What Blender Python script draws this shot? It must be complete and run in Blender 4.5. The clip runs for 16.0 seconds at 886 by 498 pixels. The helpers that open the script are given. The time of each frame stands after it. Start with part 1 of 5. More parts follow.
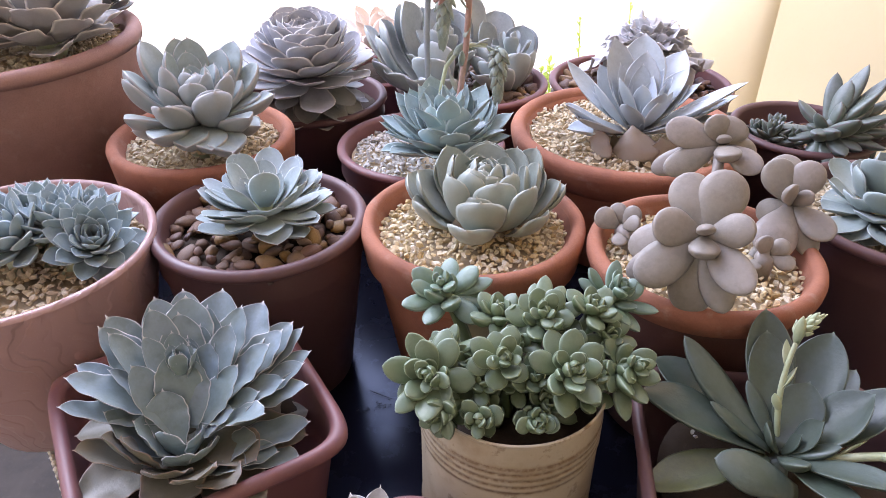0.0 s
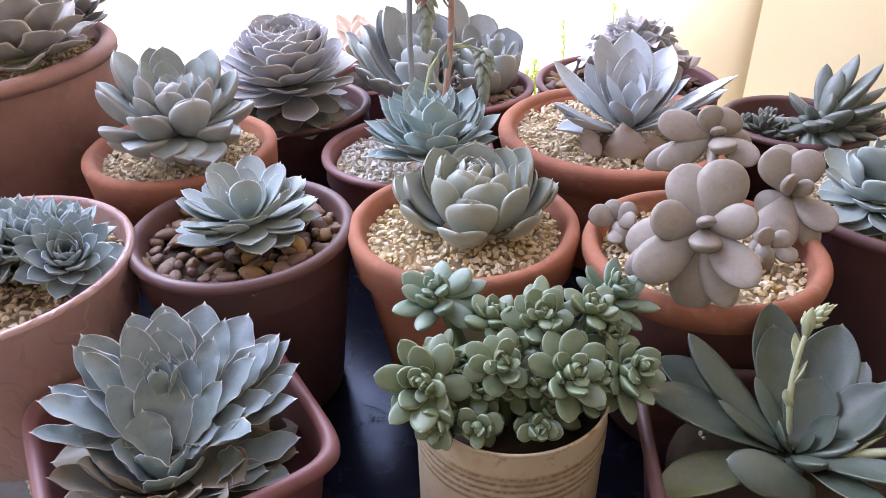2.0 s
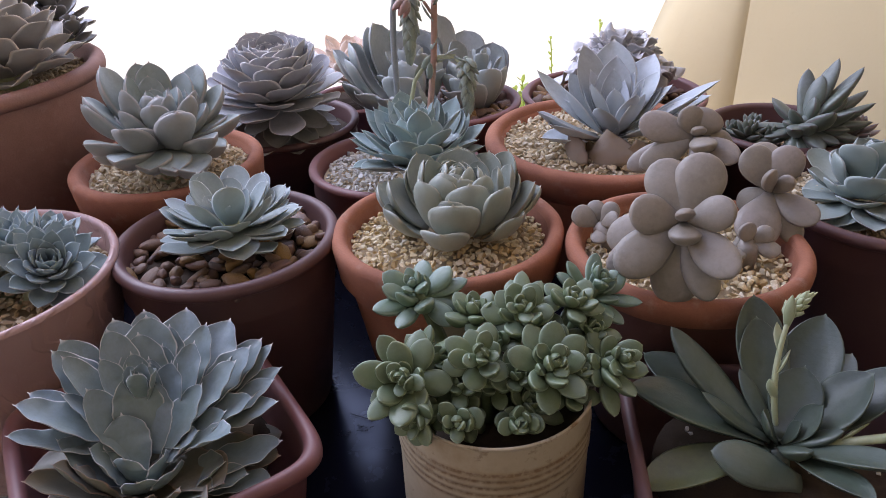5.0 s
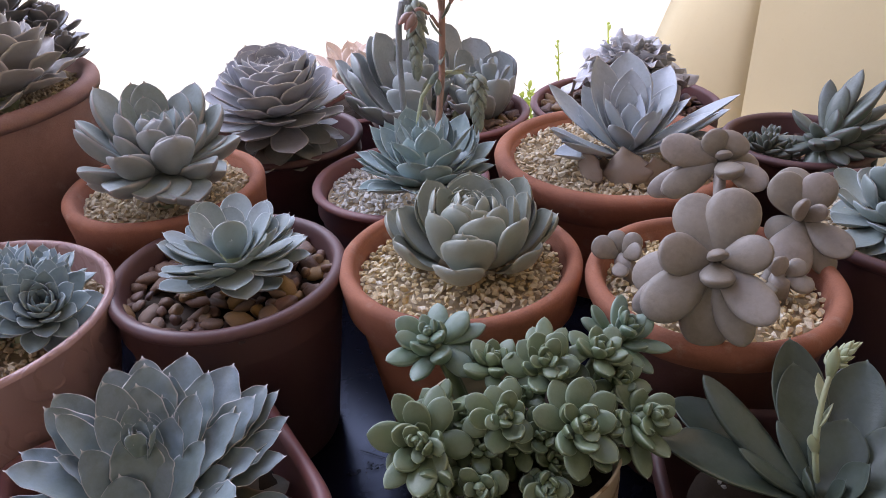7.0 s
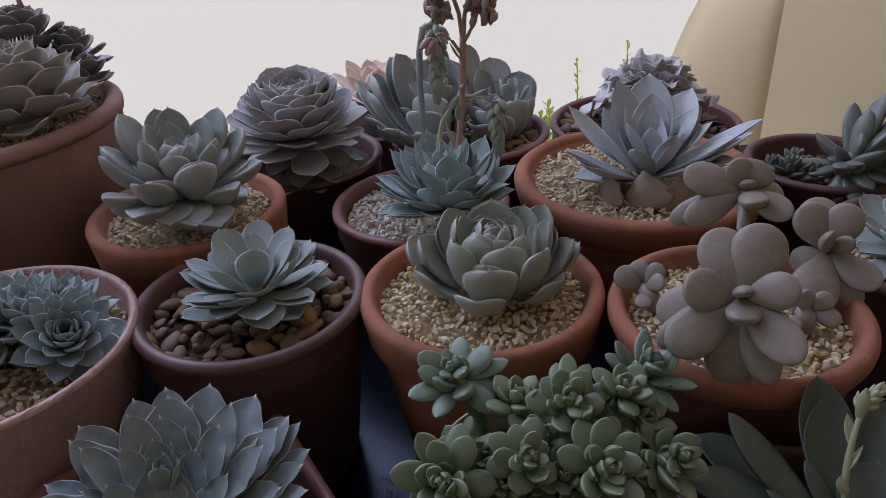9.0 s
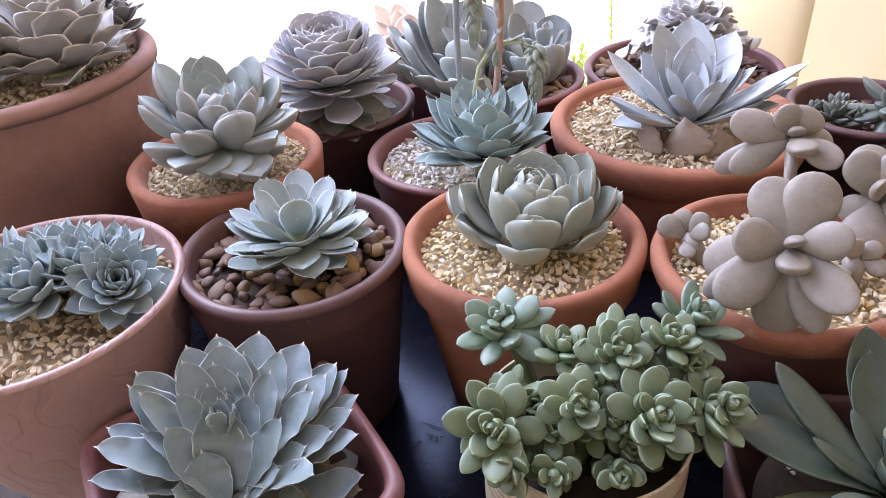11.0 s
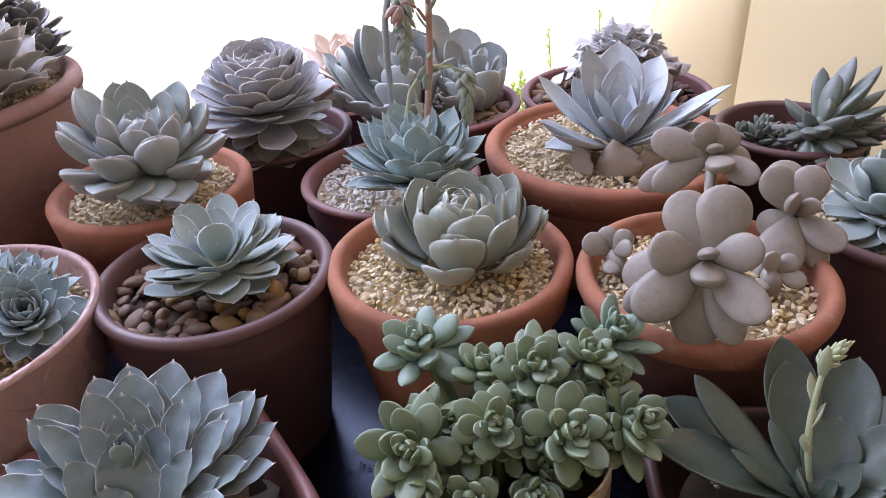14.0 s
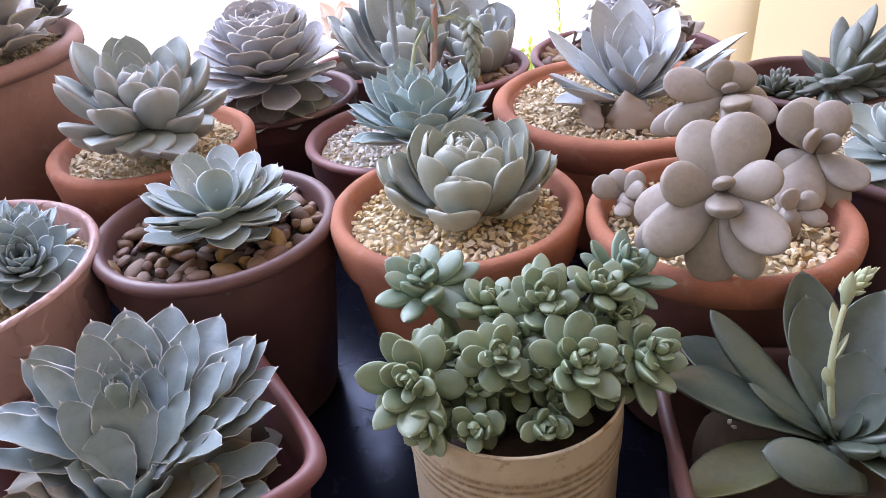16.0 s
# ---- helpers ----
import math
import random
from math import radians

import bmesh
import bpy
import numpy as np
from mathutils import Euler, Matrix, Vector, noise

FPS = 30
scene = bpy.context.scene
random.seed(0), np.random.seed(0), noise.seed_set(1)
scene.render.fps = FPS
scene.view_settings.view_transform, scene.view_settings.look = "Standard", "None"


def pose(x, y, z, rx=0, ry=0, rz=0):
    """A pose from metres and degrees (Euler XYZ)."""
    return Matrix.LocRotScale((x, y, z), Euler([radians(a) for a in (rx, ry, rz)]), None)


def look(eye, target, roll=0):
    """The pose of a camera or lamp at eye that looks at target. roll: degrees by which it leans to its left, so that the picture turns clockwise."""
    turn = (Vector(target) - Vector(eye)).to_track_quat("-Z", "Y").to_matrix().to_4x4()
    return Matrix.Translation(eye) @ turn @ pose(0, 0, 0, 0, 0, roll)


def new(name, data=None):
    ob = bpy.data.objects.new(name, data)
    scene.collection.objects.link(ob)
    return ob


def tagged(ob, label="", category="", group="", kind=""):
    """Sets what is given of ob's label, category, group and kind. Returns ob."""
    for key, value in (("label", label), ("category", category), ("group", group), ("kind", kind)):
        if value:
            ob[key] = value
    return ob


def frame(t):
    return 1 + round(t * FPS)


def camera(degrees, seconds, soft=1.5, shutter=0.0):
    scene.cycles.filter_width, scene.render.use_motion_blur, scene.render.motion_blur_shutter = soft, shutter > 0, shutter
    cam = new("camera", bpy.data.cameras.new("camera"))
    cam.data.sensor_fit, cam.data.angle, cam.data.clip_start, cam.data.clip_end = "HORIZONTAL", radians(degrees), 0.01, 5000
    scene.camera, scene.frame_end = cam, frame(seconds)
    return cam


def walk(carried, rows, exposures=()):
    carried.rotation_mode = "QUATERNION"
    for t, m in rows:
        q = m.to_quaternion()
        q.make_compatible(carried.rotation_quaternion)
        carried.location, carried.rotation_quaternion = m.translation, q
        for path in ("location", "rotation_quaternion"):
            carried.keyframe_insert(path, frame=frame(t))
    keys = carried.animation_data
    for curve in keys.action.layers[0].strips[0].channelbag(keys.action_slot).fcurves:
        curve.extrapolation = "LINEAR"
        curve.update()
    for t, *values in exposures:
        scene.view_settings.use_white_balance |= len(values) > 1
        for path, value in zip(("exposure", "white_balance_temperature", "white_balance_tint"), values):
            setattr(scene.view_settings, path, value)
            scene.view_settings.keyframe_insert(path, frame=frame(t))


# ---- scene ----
cam = camera(64.2, 16.0, soft=0.8)
METRES, EYE, TILT, LEAN, TURN = 0.21, 0.33, -28.0, 0.0, 0.0
# turns the slope on which everything is laid out into true upright
SLOPE = radians(5.0)
LEVEL = pose(0, 0.45, 0.13) @ Matrix.Rotation(-SLOPE, 4, "X") @ pose(0, -0.45, -0.13)
ROWS = [
    (0.0, 0.0, 0.0, 0.0, 0.0, 0.0, -0.0),
    (0.5, 0.0105, 0.0132, -0.0256, 0.66, 0.44, 1.23),
    (1.0, 0.0009, 0.0387, -0.0539, 1.41, 1.18, 1.47),
    (1.5, 0.0097, 0.0626, -0.0466, -0.16, 0.83, 2.01),
    (2.0, -0.0012, 0.0754, -0.0255, -0.77, 1.04, 1.99),
    (2.5, 0.0205, 0.102, -0.0444, -0.37, 1.99, 2.62),
    (3.0, 0.0228, 0.0758, -0.1097, -2.07, 3.43, 2.83),
    (5.5, 0.047, 0.0816, -0.0891, 0.63, 3.22, 3.39),
    (6.0, 0.0052, 0.0955, -0.0071, 2.22, 2.66, 3.75),
    (6.5, 0.0106, 0.1061, 0.0265, 0.68, 2.6, 4.05),
    (7.0, 0.0149, 0.1756, 0.0283, -0.71, 2.59, 3.57),
    (7.5, 0.0119, 0.1844, 0.0574, 0.45, 3.19, 3.71),
    (8.0, 0.0059, 0.1898, 0.078, 1.23, 3.21, 3.53),
    (8.5, 0.0155, 0.1786, 0.1016, 0.98, 4.17, 3.38),
    (9.0, 0.001, 0.1756, 0.0895, 0.5, 3.29, 3.27),
    (9.5, -0.0325, 0.1901, 0.0941, 0.81, -0.66, 3.59),
    (12.0, -0.0618, 0.163, 0.1013, 2.42, -0.91, 2.88),
    (12.5, -0.0227, 0.1893, 0.0849, 1.59, -0.6, 3.49),
    (13.0, 0.013, 0.2084, 0.055, -0.36, 0.12, 3.75),
    (13.5, 0.0282, 0.2156, 0.0512, -0.92, 1.04, 4.1),
    (14.0, 0.0388, 0.1979, 0.062, -0.96, 1.51, 4.46),
    (14.5, 0.0512, 0.1987, 0.0509, -1.28, 1.27, 4.47),
    (15.0, 0.0353, 0.2032, 0.0553, -0.61, 1.23, 4.37),
    (15.5, 0.0391, 0.2118, 0.0253, -1.19, 1.24, 4.7),
    (16.0, 0.05, 0.2576, -0.0631, 0.14, 0.96, 5.03),
]
LIGHT = [(t, s - (0.11 if t < 5 else 0.18 if t < 10 else 0.22), 7650, 38) for t, s in ((0.0, 2.55), (2.5, 2.45), (3.2, 2.15), (5.3, 1.76), (5.6, 1.88), (6.0, 2.15), (6.5, 1.82), (7.0, 1.74), (8.0, 1.6), (8.5, 1.1), (9.0, 0.85), (9.7, 2.3), (12.0, 2.68), (12.5, 2.68), (13.0, 2.65), (13.5, 2.22), (14.0, 2.22), (15.0, 2.15), (15.5, 2.1), (16.0, 2.68))]
walk(cam, [(t, LEVEL @ pose(0, 0, EYE, TILT, LEAN, TURN) @ pose(METRES * x, METRES * y, METRES * z, 90 + pitch, roll, yaw)) for t, x, y, z, yaw, pitch, roll in ROWS],
     exposures=LIGHT)

# ---- light ----
world = bpy.data.worlds.new("sky")
scene.world = world
world.use_nodes = True
wn = world.node_tree
sky = wn.nodes.new("ShaderNodeTexSky")
sky.sky_type = "NISHITA"
sky.sun_disc = False
sky.sun_elevation, sky.sun_rotation = radians(48), radians(200)
wn.links.new(sky.outputs[0], wn.nodes["Background"].inputs[0])
wn.nodes["Background"].inputs[1].default_value = 0.135
sun_data = bpy.data.lights.new("sun", "SUN")
sun_data.energy, sun_data.angle, sun_data.color = 3.0, radians(0.6), (1.0, 0.95, 0.87)
sun = new("sun", sun_data)
sun.matrix_world = look((-1.2, -3.2, 4.2), (0, 0, 0))

# the open sky over the window, as one soft pane
pane_data = bpy.data.lights.new("window_sky", "AREA")
pane_data.shape, pane_data.size, pane_data.size_y = "RECTANGLE", 1.5, 1.0
pane_data.energy, pane_data.color = 13.5, (0.54, 0.77, 1.0)
pane = new("window_sky", pane_data)
pane.matrix_world = look((-0.78, 1.28, 1.22), (-0.02, 0.50, 0.1))


# ---- materials ----
def material(name):
    m = bpy.data.materials.new(name)
    m.use_nodes = True
    t = m.node_tree
    return m, t, t.nodes["Principled BSDF"]


def node(t, kind, **sockets):
    n = t.nodes.new("ShaderNode" + kind)
    for key, value in sockets.items():
        n.inputs[key].default_value = value
    return n


def noise_of(t, scale, detail=4, rough=0.55, coords="Object", seed=None):
    c = t.nodes.new("ShaderNodeTexCoord")
    n = node(t, "TexNoise", Scale=scale, Detail=detail, Roughness=rough)
    if seed is None:
        t.links.new(c.outputs[coords], n.inputs["Vector"])
    else:
        add = t.nodes.new("ShaderNodeVectorMath")
        add.operation = "ADD"
        t.links.new(c.outputs[coords], add.inputs[0])
        t.links.new(seed, add.inputs[1])
        t.links.new(add.outputs[0], n.inputs["Vector"])
    return n.outputs["Fac"]


def ramp(t, fac, stops):
    r = t.nodes.new("ShaderNodeValToRGB")
    while len(r.color_ramp.elements) < len(stops):
        r.color_ramp.elements.new(0.5)
    for e, (p, c) in zip(r.color_ramp.elements, stops):
        e.position, e.color = p, (*c, 1) if len(c) == 3 else (c[0], c[0], c[0], 1)
    t.links.new(fac, r.inputs[0])
    return r.outputs[0]


def blend(t, fac, a, b, mode="MIX"):
    m = t.nodes.new("ShaderNodeMix")
    m.data_type, m.blend_type = "RGBA", mode
    for slot, v in ((0, fac), (6, a), (7, b)):
        if isinstance(v, (int, float)):
            m.inputs[slot].default_value = v
        elif isinstance(v, tuple):
            m.inputs[slot].default_value = (*v, 1)
        else:
            t.links.new(v, m.inputs[slot])
    return m.outputs[2]


def calc(t, op, a, b=0.0):
    m = t.nodes.new("ShaderNodeMath")
    m.operation = op
    for slot, v in ((0, a), (1, b)):
        if isinstance(v, (int, float)):
            m.inputs[slot].default_value = v
        else:
            t.links.new(v, m.inputs[slot])
    return m.outputs[0]


def bump(t, p, height, strength, distance):
    b = node(t, "Bump", Strength=strength, Distance=distance)
    t.links.new(height, b.inputs["Height"])
    t.links.new(b.outputs[0], p.inputs["Normal"])


def leaf_material(name, base, tip, edge, bloom, edge_width=0.12, rough=0.40, spots=0.0, sheen=0.10, under=None):
    """Waxy leaf: colour along its length, a thin margin, powdery bloom that is rubbed off in patches."""
    m, t, p = material(name)
    uv = t.nodes.new("ShaderNodeUVMap")
    uv.uv_map = "UVMap"
    sep = t.nodes.new("ShaderNodeSeparateXYZ")
    t.links.new(uv.outputs[0], sep.inputs[0])
    info = t.nodes.new("ShaderNodeObjectInfo")
    side = calc(t, "ABSOLUTE", calc(t, "SUBTRACT", calc(t, "MULTIPLY", sep.outputs[0], 2.0), 1.0))
    c = ramp(t, sep.outputs[1], [(0.0, base), (0.55, tuple((a * 0.45 + b * 0.55) for a, b in zip(base, tip))), (1.0, tip)])
    patch = noise_of(t, 55, 5, 0.6, seed=calc(t, "MULTIPLY", info.outputs["Random"], 37.0))
    c = blend(t, ramp(t, patch, [(0.38, (0,)), (0.72, (0.6,))]), c, bloom)
    rub = noise_of(t, 150, 4, 0.65, seed=calc(t, "MULTIPLY", info.outputs["Random"], 53.0))
    c = blend(t, ramp(t, rub, [(0.5, (0,)), (0.72, (0.45,))]), c, tuple(v * 0.7 for v in base))
    fine = noise_of(t, 420, 3, 0.6)
    c = blend(t, ramp(t, fine, [(0.35, (0.0,)), (0.75, (0.28,))]), c, tuple(v * 0.72 for v in base))
    c = blend(t, 0.5, c, ramp(t, info.outputs["Random"], [(0, (0.42, 0.44, 0.42)), (0.5, (0.5, 0.5, 0.5)), (1, (0.57, 0.56, 0.6))]), "OVERLAY")
    back = t.nodes.new("ShaderNodeUVMap")
    back.uv_map = "Under"
    flip = t.nodes.new("ShaderNodeSeparateXYZ")
    t.links.new(back.outputs[0], flip.inputs[0])
    c = blend(t, calc(t, "MULTIPLY", flip.outputs[0], 0.6), c, under or tuple(v * 0.9 for v in base))
    near = ramp(t, side, [(1 - edge_width, (0,)), (1.0, (0.85,))])
    end = ramp(t, sep.outputs[1], [(0.975, (0,)), (1.0, (0.75,))])
    c = blend(t, calc(t, "MAXIMUM", near, end), c, edge)
    if spots:
        blot = noise_of(t, 130, 4, 0.7, seed=calc(t, "MULTIPLY", info.outputs["Random"], 37.0))
        c = blend(t, ramp(t, blot, [(0.66, (0,)), (0.72, (spots,))]), c, tuple(v * 0.4 for v in tip))
    t.links.new(c, p.inputs["Base Color"])
    t.links.new(ramp(t, patch, [(0.3, (rough - 0.1,)), (0.8, (rough + 0.15,))]), p.inputs["Roughness"])
    p.inputs["Specular IOR Level"].default_value = 0.5
    p.inputs["Sheen Weight"].default_value = sheen
    p.inputs["Sheen Roughness"].default_value = 0.5
    bump(t, p, calc(t, "ADD", fine, calc(t, "MULTIPLY", patch, 2.0)), 0.25, 0.0006)
    return m


def clay_material(name, base, pale, dark, rough=0.8, pale_from=0.58):
    m, t, p = material(name)
    info = t.nodes.new("ShaderNodeObjectInfo")
    big = noise_of(t, 14, 6, 0.62, seed=calc(t, "MULTIPLY", info.outputs["Random"], 37.0))
    mid = noise_of(t, 70, 5, 0.6)
    fine = noise_of(t, 900, 3, 0.6)
    c = ramp(t, big, [(0.25, dark), (0.52, base), (0.8, tuple(min(1, v * 1.22) for v in base))])
    c = blend(t, ramp(t, mid, [(pale_from, (0,)), (pale_from + 0.2, (0.55,))]), c, pale)
    c = blend(t, ramp(t, fine, [(0.3, (0.3,)), (0.55, (0,))]), c, dark)
    t.links.new(c, p.inputs["Base Color"])
    p.inputs["Roughness"].default_value = rough
    p.inputs["Specular IOR Level"].default_value = 0.3
    bump(t, p, calc(t, "ADD", fine, calc(t, "MULTIPLY", mid, 1.5)), 0.35, 0.0007)
    return m


def plastic_material(name, base, dust, rough=0.46):
    m, t, p = material(name)
    info = t.nodes.new("ShaderNodeObjectInfo")
    big = noise_of(t, 25, 6, 0.65, seed=calc(t, "MULTIPLY", info.outputs["Random"], 37.0))
    fine = noise_of(t, 600, 3, 0.7)
    c = blend(t, ramp(t, big, [(0.42, (0.0,)), (0.8, (0.4,))]), base, dust)
    c = blend(t, ramp(t, fine, [(0.62, (0.0,)), (0.75, (0.35,))]), c, dust)
    t.links.new(c, p.inputs["Base Color"])
    t.links.new(ramp(t, big, [(0.3, (rough - 0.06,)), (0.75, (rough + 0.2,))]), p.inputs["Roughness"])
    bump(t, p, fine, 0.08, 0.0004)
    return m


def chip_material(name, stops, rough=0.75):
    """Stones: every piece takes its colour from a scale of stone colours, with grain on it."""
    m, t, p = material(name)
    info = t.nodes.new("ShaderNodeObjectInfo")
    isle = t.nodes.new("ShaderNodeNewGeometry")
    pick = calc(t, "FRACT", calc(t, "ADD", info.outputs["Random"], isle.outputs["Random Per Island"]))
    c = ramp(t, pick, stops)
    grain = noise_of(t, 500, 4, 0.65)
    c = blend(t, ramp(t, grain, [(0.3, (0.45,)), (0.6, (0.0,))]), c, tuple(v * 0.55 for v in stops[0][1]))
    t.links.new(c, p.inputs["Base Color"])
    p.inputs["Roughness"].default_value = rough
    bump(t, p, grain, 0.4, 0.0005)
    return m


MAT = {}
MAT["terracotta"] = clay_material("terracotta", (0.395, 0.150, 0.088), (0.44, 0.29, 0.23), (0.22, 0.082, 0.052))
# dull old clay, also paled and greyed to carry the window's glare
MAT["terracotta_old_glare"] = clay_material("terracotta_old_glare", (0.34, 0.185, 0.150), (0.42, 0.30, 0.26), (0.22, 0.115, 0.095))
# terracotta with the shade below the moonstone pot's rim put into its colour
MAT["terracotta_shaded"] = clay_material("terracotta_shaded", (0.15, 0.066, 0.052), (0.27, 0.18, 0.15), (0.09, 0.042, 0.034), 0.55, 0.64)
MAT["plum"] = plastic_material("plum", (0.122, 0.054, 0.052), (0.20, 0.125, 0.112))
# lighter plum, its base raised for the glare veil over the back pots
MAT["plum_light"] = plastic_material("plum_light", (0.205, 0.076, 0.072), (0.30, 0.19, 0.17))
MAT["soil"] = clay_material("soil", (0.06, 0.04, 0.028), (0.16, 0.12, 0.09), (0.025, 0.018, 0.014), 0.95)
MAT["grit"] = clay_material("grit", (0.44, 0.34, 0.22), (0.54, 0.45, 0.33), (0.28, 0.20, 0.12), 0.95)
MAT["gravel_cream"] = chip_material("gravel_cream", [(0, (0.58, 0.39, 0.17)), (0.2, (0.74, 0.59, 0.36)), (0.5, (0.80, 0.70, 0.50)), (0.75, (0.68, 0.50, 0.26)), (1, (0.82, 0.76, 0.63))])
MAT["gravel_tan"] = chip_material("gravel_tan", [(0, (0.46, 0.33, 0.19)), (0.4, (0.66, 0.53, 0.35)), (0.75, (0.74, 0.65, 0.49)), (1, (0.42, 0.33, 0.24))])
MAT["gravel_white"] = chip_material("gravel_white", [(0, (0.60, 0.57, 0.50)), (0.5, (0.72, 0.70, 0.66)), (0.85, (0.45, 0.43, 0.40)), (1, (0.70, 0.66, 0.58))])
MAT["pebble_brown"] = chip_material("pebble_brown", [(0, (0.13, 0.070, 0.060)), (0.20, (0.27, 0.145, 0.10)), (0.40, (0.12, 0.075, 0.070)), (0.58, (0.28, 0.165, 0.105)), (0.74, (0.17, 0.105, 0.085)), (0.90, (0.40, 0.23, 0.07)), (1, (0.18, 0.12, 0.11))], 0.5)

MAT["agave"] = leaf_material("agave_leaf", (0.190, 0.250, 0.215), (0.190, 0.254, 0.262), (0.68, 0.65, 0.64), (0.245, 0.320, 0.372), 0.08, spots=0.12)
MAT["agave_old"] = leaf_material("agave_old_leaf", (0.165, 0.170, 0.120), (0.175, 0.145, 0.105), (0.33, 0.22, 0.17), (0.215, 0.200, 0.165), 0.12, spots=0.4)
MAT["pale_blue"] = leaf_material("pale_blue_leaf", (0.290, 0.365, 0.325), (0.295, 0.375, 0.370), (0.62, 0.67, 0.67), (0.385, 0.450, 0.490), 0.08)
MAT["cupped"] = leaf_material("cupped_leaf", (0.235, 0.300, 0.262), (0.240, 0.305, 0.285), (0.50, 0.54, 0.53), (0.320, 0.375, 0.385), 0.07)
MAT["ball"] = leaf_material("ball_leaf", (0.297, 0.340, 0.278), (0.287, 0.319, 0.272), (0.444, 0.419, 0.328), (0.383, 0.421, 0.379), 0.06)
MAT["moon"] = leaf_material("moon_leaf", (0.245, 0.208, 0.165), (0.280, 0.235, 0.195), (0.300, 0.246, 0.208), (0.355, 0.310, 0.272), 0.02, rough=0.5, sheen=0.05)
MAT["sedum"] = leaf_material("sedum_leaf", (0.124, 0.176, 0.080), (0.134, 0.184, 0.102), (0.310, 0.385, 0.26), (0.19, 0.245, 0.182), 0.10, rough=0.40, sheen=0.0)
# sedum again, with blue skylight on two rear heads put into the colour
MAT["sedum_sky_lit"] = leaf_material("sedum_sky_lit_leaf", (0.138, 0.220, 0.125), (0.154, 0.229, 0.162), (0.313, 0.407, 0.329), (0.237, 0.320, 0.299), 0.10, rough=0.40, sheen=0.0)
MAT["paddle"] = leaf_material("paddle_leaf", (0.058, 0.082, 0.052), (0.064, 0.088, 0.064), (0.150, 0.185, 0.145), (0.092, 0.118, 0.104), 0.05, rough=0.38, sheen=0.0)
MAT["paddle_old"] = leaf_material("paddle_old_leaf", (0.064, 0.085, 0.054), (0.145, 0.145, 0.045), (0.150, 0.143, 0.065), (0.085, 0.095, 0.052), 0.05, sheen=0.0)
MAT["grey"] = leaf_material("grey_leaf", (0.261, 0.331, 0.292), (0.251, 0.306, 0.292), (0.464, 0.404, 0.388), (0.329, 0.398, 0.410), 0.07, under=(0.271, 0.256, 0.248))
# lavender, slate, white and frill: pale bloom, brightened further for window glare
MAT["lavender"] = leaf_material("lavender_leaf", (0.385, 0.400, 0.400), (0.405, 0.400, 0.432), (0.86, 0.82, 0.78), (0.513, 0.517, 0.534), 0.13)
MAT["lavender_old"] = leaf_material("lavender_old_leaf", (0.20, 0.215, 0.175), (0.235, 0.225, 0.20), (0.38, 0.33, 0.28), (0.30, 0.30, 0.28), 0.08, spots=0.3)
MAT["teal"] = leaf_material("teal_leaf", (0.291, 0.408, 0.376), (0.291, 0.408, 0.409), (0.62, 0.72, 0.71), (0.378, 0.481, 0.508), 0.11)
MAT["slate"] = leaf_material("slate_leaf", (0.356, 0.409, 0.373), (0.345, 0.386, 0.402), (0.580, 0.572, 0.576), (0.460, 0.500, 0.536), 0.06)
MAT["white"] = leaf_material("white_leaf", (0.420, 0.473, 0.476), (0.382, 0.427, 0.466), (0.70, 0.72, 0.72), (0.524, 0.582, 0.619), 0.08, rough=0.5)
MAT["dry"] = leaf_material("dry_leaf", (0.34, 0.275, 0.215), (0.30, 0.225, 0.165), (0.17, 0.11, 0.075), (0.42, 0.36, 0.30), 0.16, rough=0.8, spots=0.5)
MAT["frill"] = leaf_material("frill_leaf", (0.50, 0.505, 0.49), (0.55, 0.54, 0.555), (0.75, 0.71, 0.72), (0.64, 0.64, 0.65), 0.15)
MAT["finger"] = leaf_material("finger_leaf", (0.099, 0.132, 0.092), (0.116, 0.138, 0.116), (0.139, 0.084, 0.088), (0.185, 0.210, 0.202), 0.03)
MAT["mauve"] = leaf_material("mauve_leaf", (0.335, 0.318, 0.290), (0.335, 0.302, 0.280), (0.78, 0.70, 0.64), (0.43, 0.405, 0.385), 0.12)
MAT["dark"] = leaf_material("dark_leaf", (0.17, 0.17, 0.15), (0.15, 0.13, 0.13), (0.22, 0.17, 0.16), (0.23, 0.22, 0.22), 0.06)
MAT["peach"] = leaf_material("peach_leaf", (0.80, 0.66, 0.54), (0.84, 0.62, 0.52), (0.86, 0.70, 0.62), (0.84, 0.74, 0.68), 0.10)
MAT["lime"] = leaf_material("lime_leaf", (0.45, 0.58, 0.10), (0.58, 0.66, 0.16), (0.62, 0.66, 0.28), (0.58, 0.66, 0.24), 0.05)
# thin leaves let the daylight behind them through
t, p = MAT["lime"].node_tree, MAT["lime"].node_tree.nodes["Principled BSDF"]
through_leaf, both = node(t, "BsdfTranslucent"), node(t, "MixShader", Fac=0.65)
through_leaf.inputs["Color"].default_value = (0.86, 0.93, 0.45, 1)
t.links.new(p.outputs[0], both.inputs[1])
t.links.new(through_leaf.outputs[0], both.inputs[2])
t.links.new(both.outputs[0], t.nodes["Material Output"].inputs["Surface"])
MAT["agave_blue"] = leaf_material("blue_leaf", (0.255, 0.345, 0.335), (0.250, 0.345, 0.370), (0.58, 0.66, 0.68), (0.345, 0.440, 0.495), 0.12)
MAT["stalk_pale"] = leaf_material("stalk_pale", (0.28, 0.34, 0.27), (0.30, 0.34, 0.29), (0.36, 0.36, 0.32), (0.40, 0.44, 0.40), 0.05)
